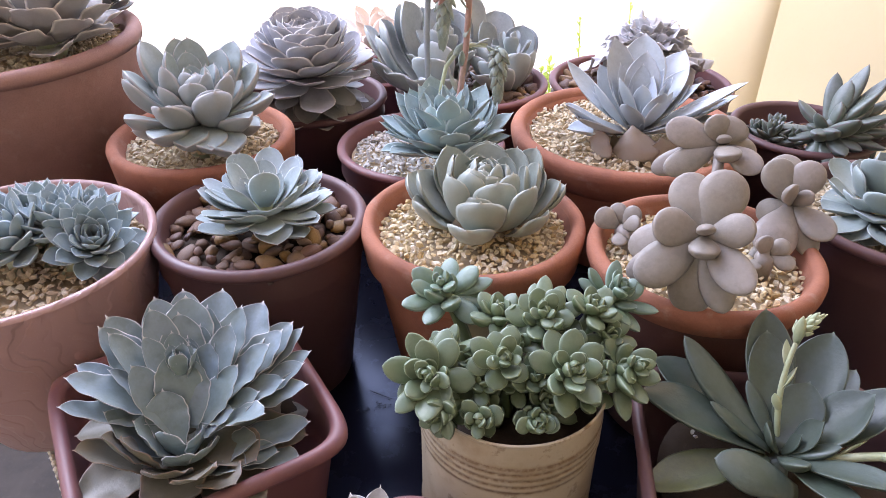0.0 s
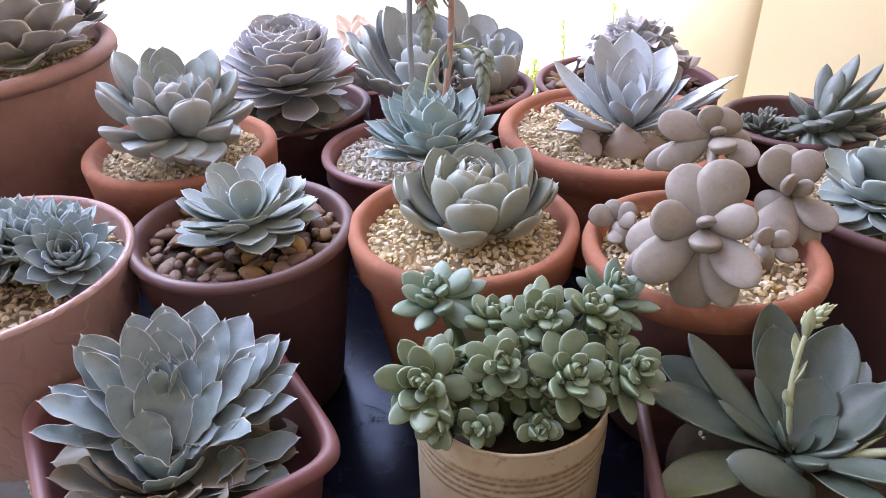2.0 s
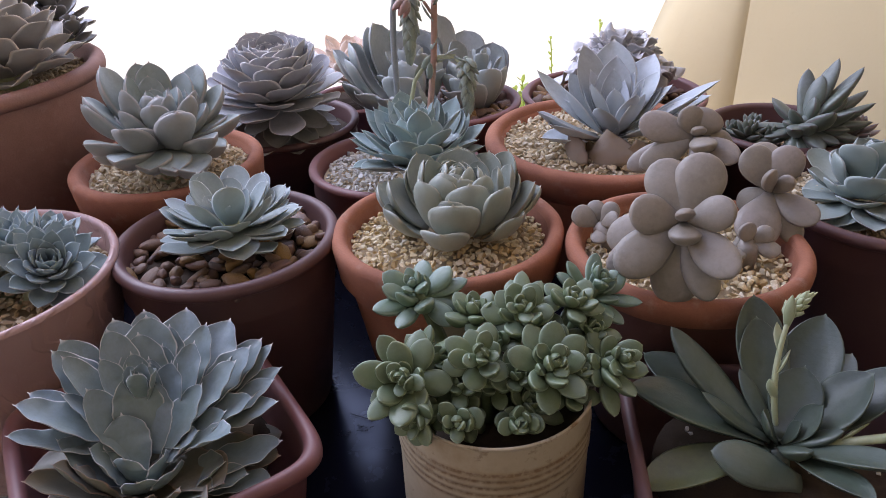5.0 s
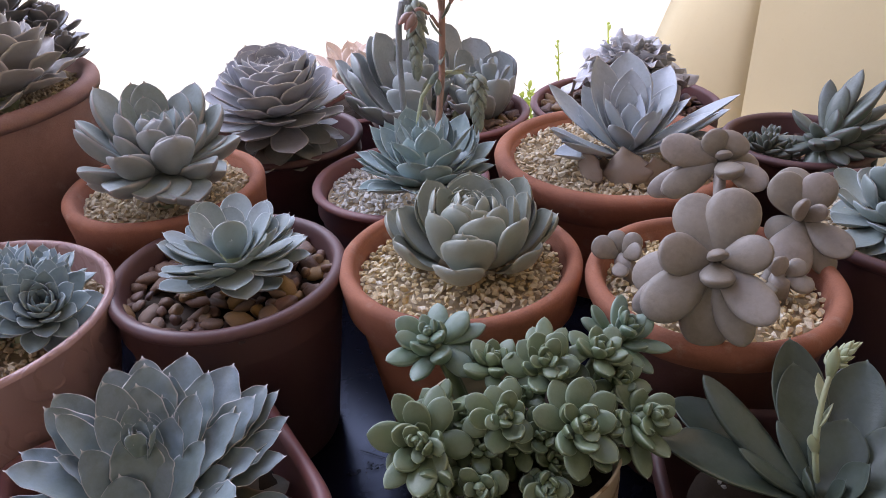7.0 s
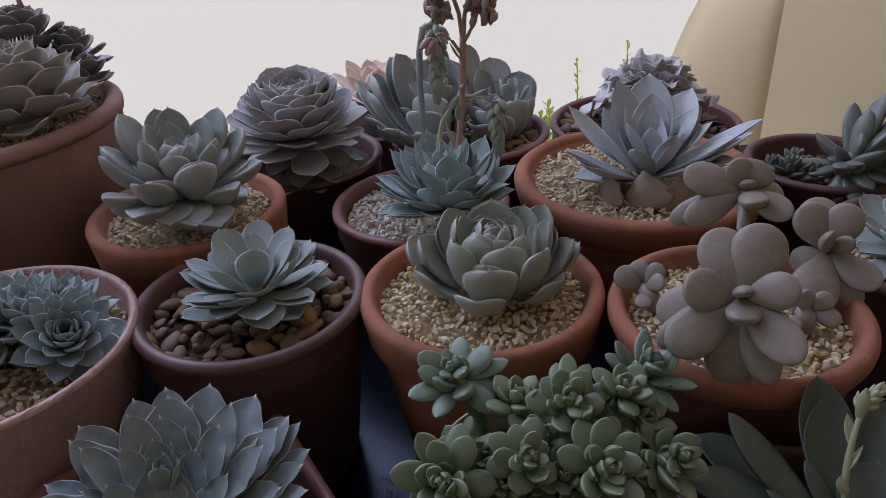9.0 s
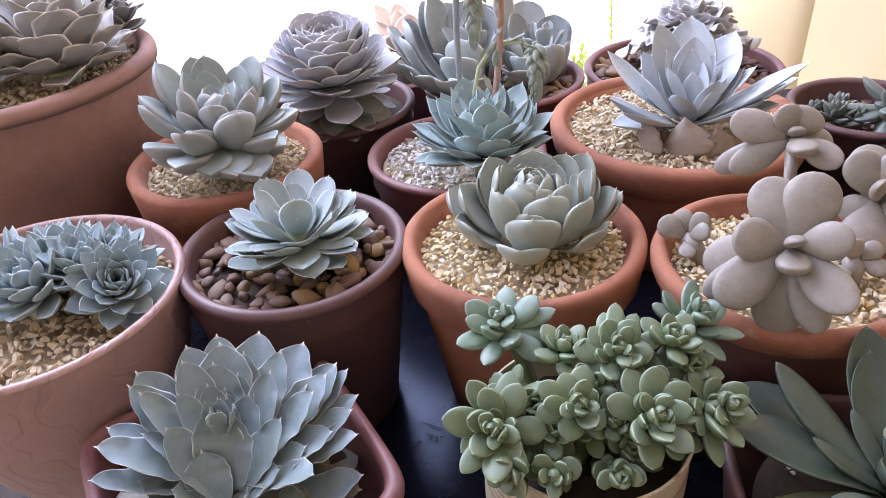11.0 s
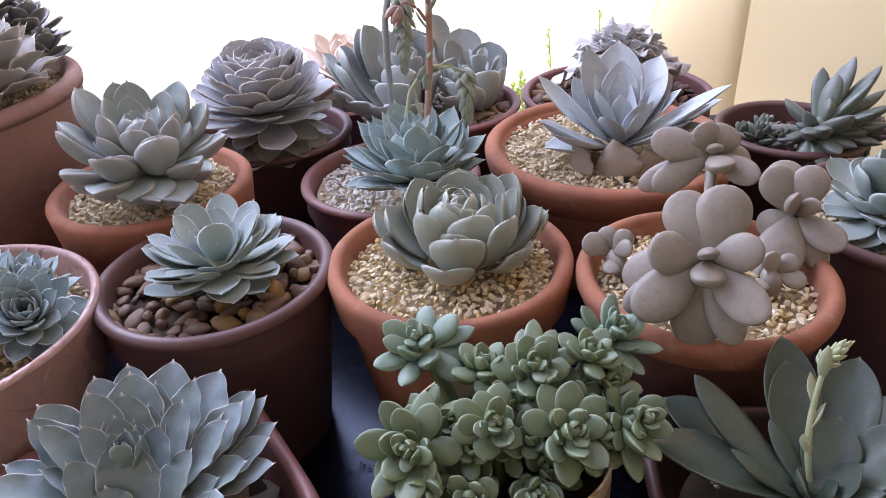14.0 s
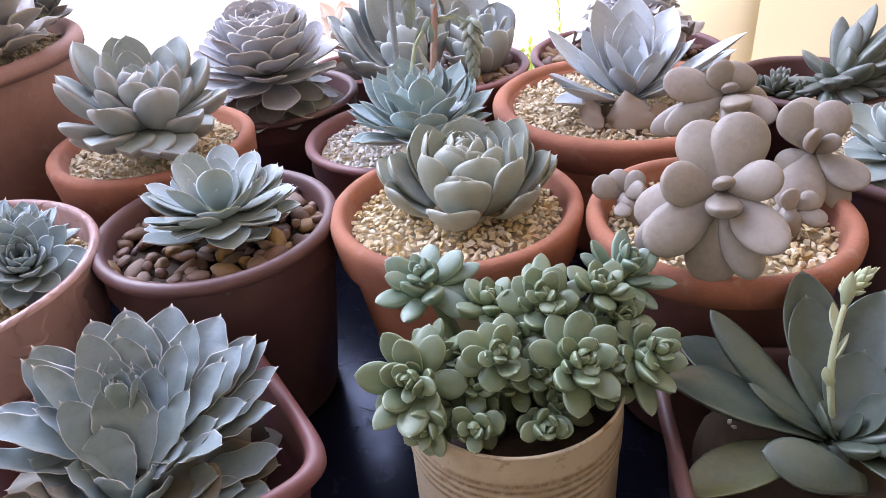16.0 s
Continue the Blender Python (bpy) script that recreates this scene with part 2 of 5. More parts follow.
MAT["slate_stalk"] = leaf_material("slate_stalk", (0.27, 0.30, 0.30), (0.26, 0.29, 0.31), (0.34, 0.34, 0.36), (0.36, 0.40, 0.42), 0.05)
MAT["dusk"] = leaf_material("dusk_bud", (0.20, 0.19, 0.18), (0.26, 0.18, 0.17), (0.32, 0.20, 0.19), (0.27, 0.25, 0.25), 0.1)
MAT["stalk_red"] = leaf_material("stalk_red", (0.40, 0.24, 0.18), (0.46, 0.22, 0.17), (0.46, 0.24, 0.18), (0.48, 0.32, 0.26), 0.05)
MAT["stalk_green"] = leaf_material("stalk_green", (0.36, 0.42, 0.24), (0.42, 0.45, 0.24), (0.45, 0.42, 0.26), (0.48, 0.50, 0.36), 0.05)
MAT["coral"] = leaf_material("coral_bud", (0.38, 0.26, 0.22), (0.55, 0.20, 0.17), (0.50, 0.22, 0.2), (0.44, 0.30, 0.28), 0.1)

# pink glazed pot with an embossed scroll pattern
m, t, p = material("pink_glaze")
big = noise_of(t, 9, 5, 0.6)
c = ramp(t, big, [(0.3, (0.43, 0.255, 0.235)), (0.55, (0.50, 0.305, 0.285)), (0.8, (0.56, 0.365, 0.345))])
fine = noise_of(t, 700, 2, 0.6)
c = blend(t, ramp(t, fine, [(0.6, (0,)), (0.8, (0.25,))]), c, (0.66, 0.45, 0.42))
t.links.new(c, p.inputs["Base Color"])
p.inputs["Roughness"].default_value = 0.36
coords = t.nodes.new("ShaderNodeTexCoord")
scroll = node(t, "TexWave", Scale=16, Distortion=14, Detail=2)
scroll.inputs["Detail Scale"].default_value = 1.6
t.links.new(coords.outputs["Object"], scroll.inputs["Vector"])
bump(t, p, ramp(t, scroll.outputs["Fac"], [(0.36, (0,)), (0.68, (1,))]), 0.34, 0.0022)
MAT["pink"] = m

# cream enamel on tin, rust along the ribs
m, t, p = material("cream_enamel")
big = noise_of(t, 30, 6, 0.65)
c = ramp(t, big, [(0.25, (0.33, 0.23, 0.13)), (0.48, (0.46, 0.375, 0.26)), (0.8, (0.53, 0.45, 0.335))])
rub = noise_of(t, 260, 5, 0.75)
uv = t.nodes.new("ShaderNodeUVMap")
sep = t.nodes.new("ShaderNodeSeparateXYZ")
t.links.new(uv.outputs[0], sep.inputs[0])
rust = calc(t, "MULTIPLY", ramp(t, rub, [(0.36, (0.25,)), (0.58, (1,))]), sep.outputs[1])
c = blend(t, rust, c, (0.15, 0.075, 0.028))
c = blend(t, ramp(t, rub, [(0.68, (0,)), (0.73, (0.8,))]), c, (0.15, 0.08, 0.04))
spot = noise_of(t, 62, 6, 0.7)
c = blend(t, ramp(t, spot, [(0.57, (0,)), (0.66, (0.75,))]), c, (0.17, 0.085, 0.035))
t.links.new(c, p.inputs["Base Color"])
p.inputs["Roughness"].default_value = 0.42
bump(t, p, rub, 0.15, 0.0005)
MAT["cream"] = m

m, t, p = material("black_gloss")
big = noise_of(t, 18, 6, 0.65)
dust = noise_of(t, 900, 2, 0.6)
c = blend(t, ramp(t, dust, [(0.62, (0,)), (0.74, (0.25,))]), (0.008, 0.009, 0.017), (0.04, 0.045, 0.06))
t.links.new(c, p.inputs["Base Color"])
t.links.new(ramp(t, big, [(0.3, (0.20,)), (0.75, (0.34,))]), p.inputs["Roughness"])
p.inputs["Specular IOR Level"].default_value = 0.30
# blue of the reflected sky is put into the specular colour
p.inputs["Specular Tint"].default_value = (0.5, 0.65, 1.0, 1)
MAT["table"] = m

m, t, p = material("scuff")
p.inputs["Base Color"].default_value = (0.004, 0.004, 0.006, 1)
p.inputs["Roughness"].default_value = 0.8
MAT["scuff"] = m


def plaster_material(name, a, b):
    m, t, p = material(name)
    big = noise_of(t, 3.0, 6, 0.6)
    fine = noise_of(t, 160, 4, 0.6)
    c = ramp(t, big, [(0.3, a), (0.75, b)])
    c = blend(t, ramp(t, fine, [(0.6, (0,)), (0.8, (0.15,))]), c, tuple(v * 0.8 for v in a))
    t.links.new(c, p.inputs["Base Color"])
    p.inputs["Roughness"].default_value = 0.85
    bump(t, p, fine, 0.2, 0.001)
    return m


MAT["wall"] = plaster_material("cream_plaster", (0.61, 0.475, 0.270), (0.65, 0.525, 0.315))
MAT["room"] = plaster_material("room_plaster", (0.72, 0.62, 0.48), (0.78, 0.69, 0.56))
MAT["tile"] = clay_material("floor_tile", (0.095, 0.078, 0.060), (0.14, 0.12, 0.095), (0.06, 0.052, 0.042), 0.7)
MAT["timber"] = clay_material("timber", (0.26, 0.155, 0.065), (0.32, 0.21, 0.10), (0.18, 0.10, 0.04), 0.6)
MAT["trim"] = clay_material("trim_metal", (0.62, 0.58, 0.50), (0.72, 0.69, 0.62), (0.40, 0.36, 0.30), 0.4)

m, t, p = material("bright_haze")
glow = noise_of(t, 0.12, 3, 0.5)
t.links.new(ramp(t, glow, [(0.3, (0.83, 0.95, 0.98)), (0.7, (0.88, 0.99, 1.0))]), p.inputs["Emission Color"])
p.inputs["Emission Strength"].default_value = 0.14
p.inputs["Base Color"].default_value = (0.258, 0.345, 0.350, 1)
MAT["haze"] = m


# ---- building helpers ----
def mesh_of(name, verts, faces, mat, uv=None, smooth=True, uv2=None):
    me = bpy.data.meshes.new(name)
    me.from_pydata([tuple(v) for v in verts], [], faces)
    me.materials.append(mat)
    if uv is not None:
        layer = me.uv_layers.new(name="UVMap")
        loops = np.empty(len(me.loops), dtype=np.int32)
        me.loops.foreach_get("vertex_index", loops)
        layer.data.foreach_set("uv", np.asarray(uv, dtype=np.float32)[loops].ravel())
        if uv2 is not None:
            me.uv_layers.new(name="Under").data.foreach_set("uv", np.asarray(uv2, dtype=np.float32)[loops].ravel())
    me.polygons.foreach_set("use_smooth", [smooth] * len(me.polygons))
    me.update()
    return me


PLACED = []


def thing(name, loc, label, category, group="", kind="", data=None):
    ob = new(name, data)
    ob.empty_display_size = 0.02
    ob.location = loc
    if kind != "structure":
        PLACED.append(ob)
    return tagged(ob, label, category, group, kind)


def stand(ob, height, turn=0.0):
    """Sets a pot upright on the table with its rim, at this height, where it lies on the slope."""
    top = LEVEL @ Vector((ob.location.x, ob.location.y, height))
    ob.matrix_basis = LEVEL.inverted() @ pose(top.x, top.y, 0, 0, 0, turn) @ Matrix.Diagonal((1, 1, top.z / height, 1))


def piece(name, me, parent, matrix=None, label=""):
    """One mesh as a part of a thing, or of another part."""
    ob = new(name, me)
    ob.parent = parent
    if matrix is not None:
        ob.matrix_basis = matrix
    return tagged(ob, label)


def box(x0, y0, z0, x1, y1, z1, bevel=0.0):
    bm = bmesh.new()
    bmesh.ops.create_cube(bm, size=1)
    bmesh.ops.scale(bm, vec=(x1 - x0, y1 - y0, z1 - z0), verts=bm.verts)
    bmesh.ops.translate(bm, vec=((x0 + x1) / 2, (y0 + y1) / 2, (z0 + z1) / 2), verts=bm.verts)
    if bevel:
        bmesh.ops.bevel(bm, geom=bm.edges[:], offset=bevel, segments=2, affect="EDGES", profile=0.5)
    return bm


def from_bm(name, bm, mat, smooth=False):
    me = bpy.data.meshes.new(name)
    bm.to_mesh(me)
    bm.free()
    me.materials.append(mat)
    me.polygons.foreach_set("use_smooth", [smooth] * len(me.polygons))
    return me


def prism(points, z0, z1):
    """An upright slab over a plan outline."""
    bm = bmesh.new()
    low = [bm.verts.new((x, y, z0)) for x, y in points]
    top = [bm.verts.new((x, y, z1)) for x, y in points]
    bm.faces.new(top)
    bm.faces.new(low[::-1])
    n = len(points)
    for i in range(n):
        bm.faces.new((low[i], low[(i + 1) % n], top[(i + 1) % n], top[i]))
    bmesh.ops.recalc_face_normals(bm, faces=bm.faces)
    return bm


def lathe(name, profile, mat, seg=84, wobble=0.0, square=0.0, corner=0.3, seed=0, caps=(True, True)):
    """Turns a profile of (radius, height[, wear]) round the z axis; square > 0 gives a rounded square of that half width."""
    verts, uv, faces = [], [], []
    n = len(profile)
    for i in range(seg):
        a = 2 * math.pi * i / seg
        ca, sa = math.cos(a), math.sin(a)
        if square:
            k = 1 / (abs(ca) ** corner + abs(sa) ** corner) ** (1 / corner)
        else:
            k = 1.0
        for q in profile:
            r = q[0] * k
            r *= 1 + wobble * noise.noise((ca * 1.3 + seed * 7.1, sa * 1.3, q[1] * 9))
            z = q[1] + wobble * 0.03 * noise.noise((ca * 1.5 + seed * 3.3, sa * 1.5, 5.0))
            verts.append((r * ca, r * sa, z))
            uv.append((i / seg, q[2] if len(q) > 2 else 0.0))
    for i in range(seg):
        j = (i + 1) % seg
        for k in range(n - 1):
            faces.append((i * n + k, j * n + k, j * n + k + 1, i * n + k + 1))
    if caps[0]:
        faces.append([i * n for i in range(seg)][::-1])
    if caps[1]:
        faces.append([i * n + n - 1 for i in range(seg)])
    return mesh_of(name, verts, faces, mat, uv)


def pot_parts(pot, outer, lip, inner, mat, seg=96, wobble=0.01, seed=0, names=("pot_wall", "rim", "inner_wall"), **k):
    """The wall, the rim and the inside of a pot, which meet edge to edge."""
    piece(names[0], lathe(names[0], outer + lip[:1], mat, seg, wobble, seed=seed, caps=(True, False), **k), pot)
    piece(names[1], lathe(names[1], lip, mat, seg, wobble, seed=seed, caps=(False, False), **k), pot)
    piece(names[2], lathe(names[2], lip[-1:] + inner, mat, seg, wobble, seed=seed, caps=(False, True), **k), pot)


def tube(path, radii, mat, name="stem", seg=9):
    """A round stem through the points of a path."""
    pts = [Vector(p) for p in path]
    verts, uv, faces = [], [], []
    n = len(pts)
    for i, p in enumerate(pts):
        d = (pts[min(i + 1, n - 1)] - pts[max(i - 1, 0)]).normalized()
        a = d.orthogonal().normalized()
        b = d.cross(a)
        r = radii[i] if isinstance(radii, (list, tuple)) else radii
        for k in range(seg):
            w = 2 * math.pi * k / seg
            verts.append(p + (a * math.cos(w) + b * math.sin(w)) * r)
            uv.append((0.5, i / max(1, n - 1) * 0.9))
    for i in range(n - 1):
        for k in range(seg):
            l = (k + 1) % seg
            faces.append((i * seg + k, i * seg + l, (i + 1) * seg + l, (i + 1) * seg + k))
    faces.append(list(range(seg))[::-1])
    faces.append(list(range((n - 1) * seg, n * seg)))
    return mesh_of(name, verts, faces, mat, uv)


def arc(a, b, sag, n=8):
    """Points from a to b that bow by the vector sag."""
    a, b, s = Vector(a), Vector(b), Vector(sag)
    return [a.lerp(b, i / n) + s * math.sin(math.pi * i / n) for i in range(n + 1)]


# ---- leaves ----
STYLE = dict(m=0.62, base=0.4, q=2.2, r=0.6, mucro=0.0, cup=0.25, thick=0.16, wave=0.0, freq=9.0, keel=0.0, ns=10, nc=7)


def style(**k):
    return {**STYLE, **k}


def leaf_mesh(st, mat, L, W, e0, e1, rng, twist=0.0):
    """A thick leaf from its base along x; e0, e1: how steeply it rises at its base and its tip, in degrees."""
    ns, nc = st["ns"], st["nc"]
    s = 1 - (1 - np.linspace(0, 1, ns + 1)) ** 1.5
    m, q, r = st["m"], st["q"], st["r"]
    f = np.where(s < m, st["base"] + (1 - st["base"]) * np.sin(np.pi / 2 * np.minimum(s / m, 1)) ** 1.3,
                 np.clip(1 - (np.clip(s - m, 0, 1) / (1 - m)) ** q, 0, 1) ** r)
    f[-1] = 0.055
    along = s * L
    if st["mucro"]:
        s, f, along = np.append(s, 1.0), np.append(f, 0.010), np.append(along, L + st["mucro"])
    ang = np.radians(e0 + (e1 - e0) * (along / L) ** 1.15)
    step = np.diff(along, prepend=0)
    mid = np.append(ang[:1], (ang[1:] + ang[:-1]) / 2)
    cx, cz = np.cumsum(np.cos(mid) * step), np.cumsum(np.sin(mid) * step)
    c = np.cos(np.linspace(np.pi, 0, nc))
    ring_c = np.concatenate([c, c[-2:0:-1]])
    top = np.concatenate([np.ones(nc), -np.ones(nc - 2)])
    ph = rng.uniform(0, 6.28, 4)
    T = st["thick"] * W
    verts, uv, under = [], [], []
    for i in range(len(s)):
        w = W / 2 * f[i]
        bow = 1 - ring_c ** 2
        th = T * (0.55 + 0.45 * math.sin(math.pi * min(s[i] * 0.9 + 0.1, 1))) * min(1, f[i] ** 0.7)
        off = np.where(top > 0, 0.32, -0.68) * th * np.sqrt(bow)
        if st["keel"]:
            off = np.where(top > 0, off, off - st["keel"] * th * (1 - np.abs(ring_c)))
        off = off + st["cup"] * w * ring_c ** 2 * (0.35 + 0.65 * s[i])
        side = w * ring_c
        if st["wave"]:
            wv = st["wave"] * W * np.abs(ring_c) ** 1.5 * s[i] ** 0.8 * (1 - s[i] ** 6)
            left = np.where(ring_c < 0, ph[0], ph[1])
            off = off + wv * (0.75 * np.sin(st["freq"] * s[i] + left) + 0.5 * np.sin(st["freq"] * 2.3 * s[i] + 2.1 * left))
            side = side * (1 + 0.5 * st["wave"] * np.sin(st["freq"] * 0.8 * s[i] + left + 1.3) + 0.3 * st["wave"] * np.sin(st["freq"] * 3.1 * s[i] + 3.0 * left))
        rot = twist * s[i]
        cr, sr = math.cos(rot), math.sin(rot)
        side, off = side * cr - off * sr, side * sr + off * cr
        ca, sa = math.cos(ang[i]), math.sin(ang[i])
        verts.append(np.stack([cx[i] - sa * off, side, cz[i] + ca * off], 1))
        uv.append(np.stack([(ring_c + 1) / 2, np.full(len(ring_c), s[i])], 1))
        under.append(np.stack([np.where(top > 0, 0.0, 1.0), np.zeros(len(ring_c))], 1))
    k = len(ring_c)
    n = len(s)
    faces = [(i * k + j, i * k + (j + 1) % k, (i + 1) * k + (j + 1) % k, (i + 1) * k + j) for i in range(n - 1) for j in range(k)]
    faces.append(list(range(k))[::-1])
    faces.append(list(range((n - 1) * k, n * k)))
    faces = [tuple(reversed(q)) for q in faces]
    return mesh_of("leaf", np.concatenate(verts), faces, mat, np.concatenate(uv), uv2=np.concatenate(under))


def add_leaf(parent, st, mat, az, e0, e1, L, W, r0, z0, rng, roll=0.0, twist=0.0, label=""):
    me = leaf_mesh(st, mat, L, W, e0, e1, rng, twist)
    m = Matrix.Rotation(radians(az), 4, "Z") @ Matrix.Translation((r0, 0, z0)) @ Matrix.Rotation(radians(roll), 4, "X")
    return piece("leaf", me, parent, m, label)


def spiral(parent, st, mat, n, az0, L, W, e0, e1, r0, z0, seed, hand=1, power=1.0, old=None, n_old=0, old_label="", jitter=1.0):
    """A rosette: n leaves, from the outermost to the innermost, one golden angle apart. Values are (outer, inner) or (outer, middle, inner)."""
    rng = np.random.default_rng(seed)
    for i in range(n):
        t = i / max(1, n - 1)
        mix = lambda p, k: p[0] + (p[1] - p[0]) * t ** k if len(p) == 2 else p[0] + (p[1] - p[0]) * min(1, t / 0.45) + (p[2] - p[1]) * (max(0, t - 0.45) / 0.55) ** 1.3
        az = az0 + hand * 137.508 * i + rng.normal(0, 3.0) * jitter
        is_old = i < n_old
        add_leaf(parent, st, old if is_old else mat, az, mix(e0, power) + rng.normal(0, 3.5) * jitter, mix(e1, power) + rng.normal(0, 5) * jitter,
                 mix(L, 2.4) * (1 + rng.normal(0, 0.05) * jitter), mix(W, 2.0) * (1 + rng.normal(0, 0.05) * jitter), mix(r0, 1), mix(z0, 1), rng,
                 rng.normal(0, 4) * jitter, rng.normal(0, 0.10) * jitter, old_label if is_old else "")


def ruffled_leaf(mat, L, e0, e1, rng, spread=62, waves=5.0, amp=0.16, nr=11, na=61):
    """A fan-shaped leaf whose outer margin is gathered into waves."""
    ph = rng.uniform(0, 6.28, 3)
    verts, uv, under = [], [], []
    for side in (1, -1):
        for i in range(nr):
            r = (i / (nr - 1)) ** 0.8
            bend = radians(e0 + (e1 - e0) * r ** 1.3)
            for j in range(na):
                u = -1 + 2 * j / (na - 1)
                a = radians(spread) * u
                edge = 1 + 0.10 * math.sin(3.1 * u + ph[0]) + 0.06 * math.sin(waves * 2.9 * u + ph[2]) - 0.25 * u * u
                x, y = L * r * edge * math.cos(a), L * r * edge * math.sin(a) * 0.85
                w = amp * L * r ** 3.2 * (math.sin(waves * 3.1416 * u + ph[1]) + 0.22 * math.sin(waves * 6.1 * u + ph[2]))
                z = w + 0.30 * L * r * u * u + side * 0.0007 * (1 - 0.6 * r)
                verts.append((x * math.cos(bend) - z * math.sin(bend), y + 0.35 * w * u, x * math.sin(bend) + z * math.cos(bend)))
                uv.append((0.5 + 0.5 * max(-1, min(1, u * 1.0)), 0.05 + 0.94 * r))
                under.append((0.0 if side > 0 else 1.0, 0.0))
    n = nr * na
    faces = []
    for i in range(nr - 1):
        for j in range(na - 1):
            a = i * na + j
            faces.append((a, a + na, a + na + 1, a + 1))
            faces.append((n + a, n + a + 1, n + a + na + 1, n + a + na))
    for j in range(na - 1):
        a = (nr - 1) * na + j
        faces.append((a, n + a, n + a + 1, a + 1))
    for i in range(nr - 1):
        a, b = i * na, i * na + na - 1
        faces.append((a, n + a, n + a + na, a + na))
        faces.append((b, b + na, n + b + na, n + b))
    return mesh_of("leaf", verts, faces, mat, uv, uv2=under)


def facing(origin, out, spin=0.0):
    """Axes at origin whose z axis points along out, x to the side and y upwards."""
    z = Vector(out).normalized()
    x = Vector((0, 0, 1)).cross(z)
    x = Vector((1, 0, 0)) if x.length < 1e-4 else x.normalized()
    y = z.cross(x)
    m = Matrix((x, y, z)).transposed().to_4x4()
    return Matrix.Translation(origin) @ m @ Matrix.Rotation(radians(spin), 4, "Z")


def leaf_to(parent, st, mat, base, tip, up, W, bend, rng, label="", grow=1.0):
    """A leaf from base to tip (in the thing's own axes) whose upper face looks towards up; bend: degrees by which it curls up."""
    base, tip, up = Vector(base), Vector(tip), Vector(up)
    x = (tip - base)
    L = x.length * grow
    x.normalize()
    y = up.cross(x).normalized()
    z = x.cross(y)
    m = Matrix.Translation(base) @ Matrix((x, y, z)).transposed().to_4x4()
    me = leaf_mesh(st, mat, L * (1 + (bend / 120) ** 2 * 0.4), W, -bend / 2, bend / 2, rng)
    return piece("leaf", me, parent, m, label)


def crown(pl, st, mat, heart, rows, seed, axis=(0, 0, 1), lean=0.5, root=0.3, rise=0.12, sink=0.0, parent=None, label="", widen=1.0):
    """Leaves round the heart of a plant: how far each tip lies from it and the leaf's width (millimetres), and the degrees by which it curls up."""
    rng = np.random.default_rng(seed)
    axis = Vector(axis).normalized()
    heart = Vector(heart) - pl.location
    for x, y, z, w, bend in rows:
        tip = Vector((x, y, z)) / 1000
        along = tip.dot(axis)
        side_ = tip - axis * along
        base = side_ * root + axis * (max(along, 0) * rise - sink)
        up = axis - (side_.normalized() if side_.length > 1e-4 else Vector()) * lean
        leaf_to(parent or pl, st, MAT[mat], heart + base, heart + tip, up, widen * w / 1000, bend + rng.normal(0, 3), rng, label)


def blob(rng, size, sub=1, flat=0.66, rough=0.55):
    """A rounded pebble."""
    bm = bmesh.new()
    bmesh.ops.create_icosphere(bm, subdivisions=sub, radius=size / 2)
    o = rng.uniform(-50, 50, 3)
    sx, sy = rng.uniform(0.8, 1.15), rng.uniform(0.75, 1.0)
    for v in bm.verts:
        k = 1 + rough * noise.noise(Vector(v.co / size * 1.7) + Vector(o))
        v.co = Vector((v.co.x * sx * k, v.co.y * sy * k, v.co.z * flat * k))
    return bm


def chip(rng, size):
    """A crushed, angular stone."""
    bm = bmesh.new()
    for _ in range(13):
        d = Vector(rng.normal(0, 1, 3)).normalized() * size / 2 * rng.uniform(0.85, 1.05)
        bm.verts.new((d.x * 1.15, d.y * 0.85, d.z * 0.9))
    r = bmesh.ops.convex_hull(bm, input=bm.verts)
    inner = [g for g in r["geom_interior"] if isinstance(g, bmesh.types.BMVert)]
    bmesh.ops.delete(bm, geom=inner, context="VERTS")
    return bm


SHAPES = {}


def stone_shapes(kind, mat):
    key = (kind, mat)
    if key not in SHAPES:
        rng = np.random.default_rng(len(SHAPES) + 11)
        SHAPES[key] = [from_bm("stone", blob(rng, 1.0, 2) if kind == "pebble" else chip(rng, 1.0), MAT[mat], kind == "pebble") for _ in range(10)]
    return SHAPES[key]


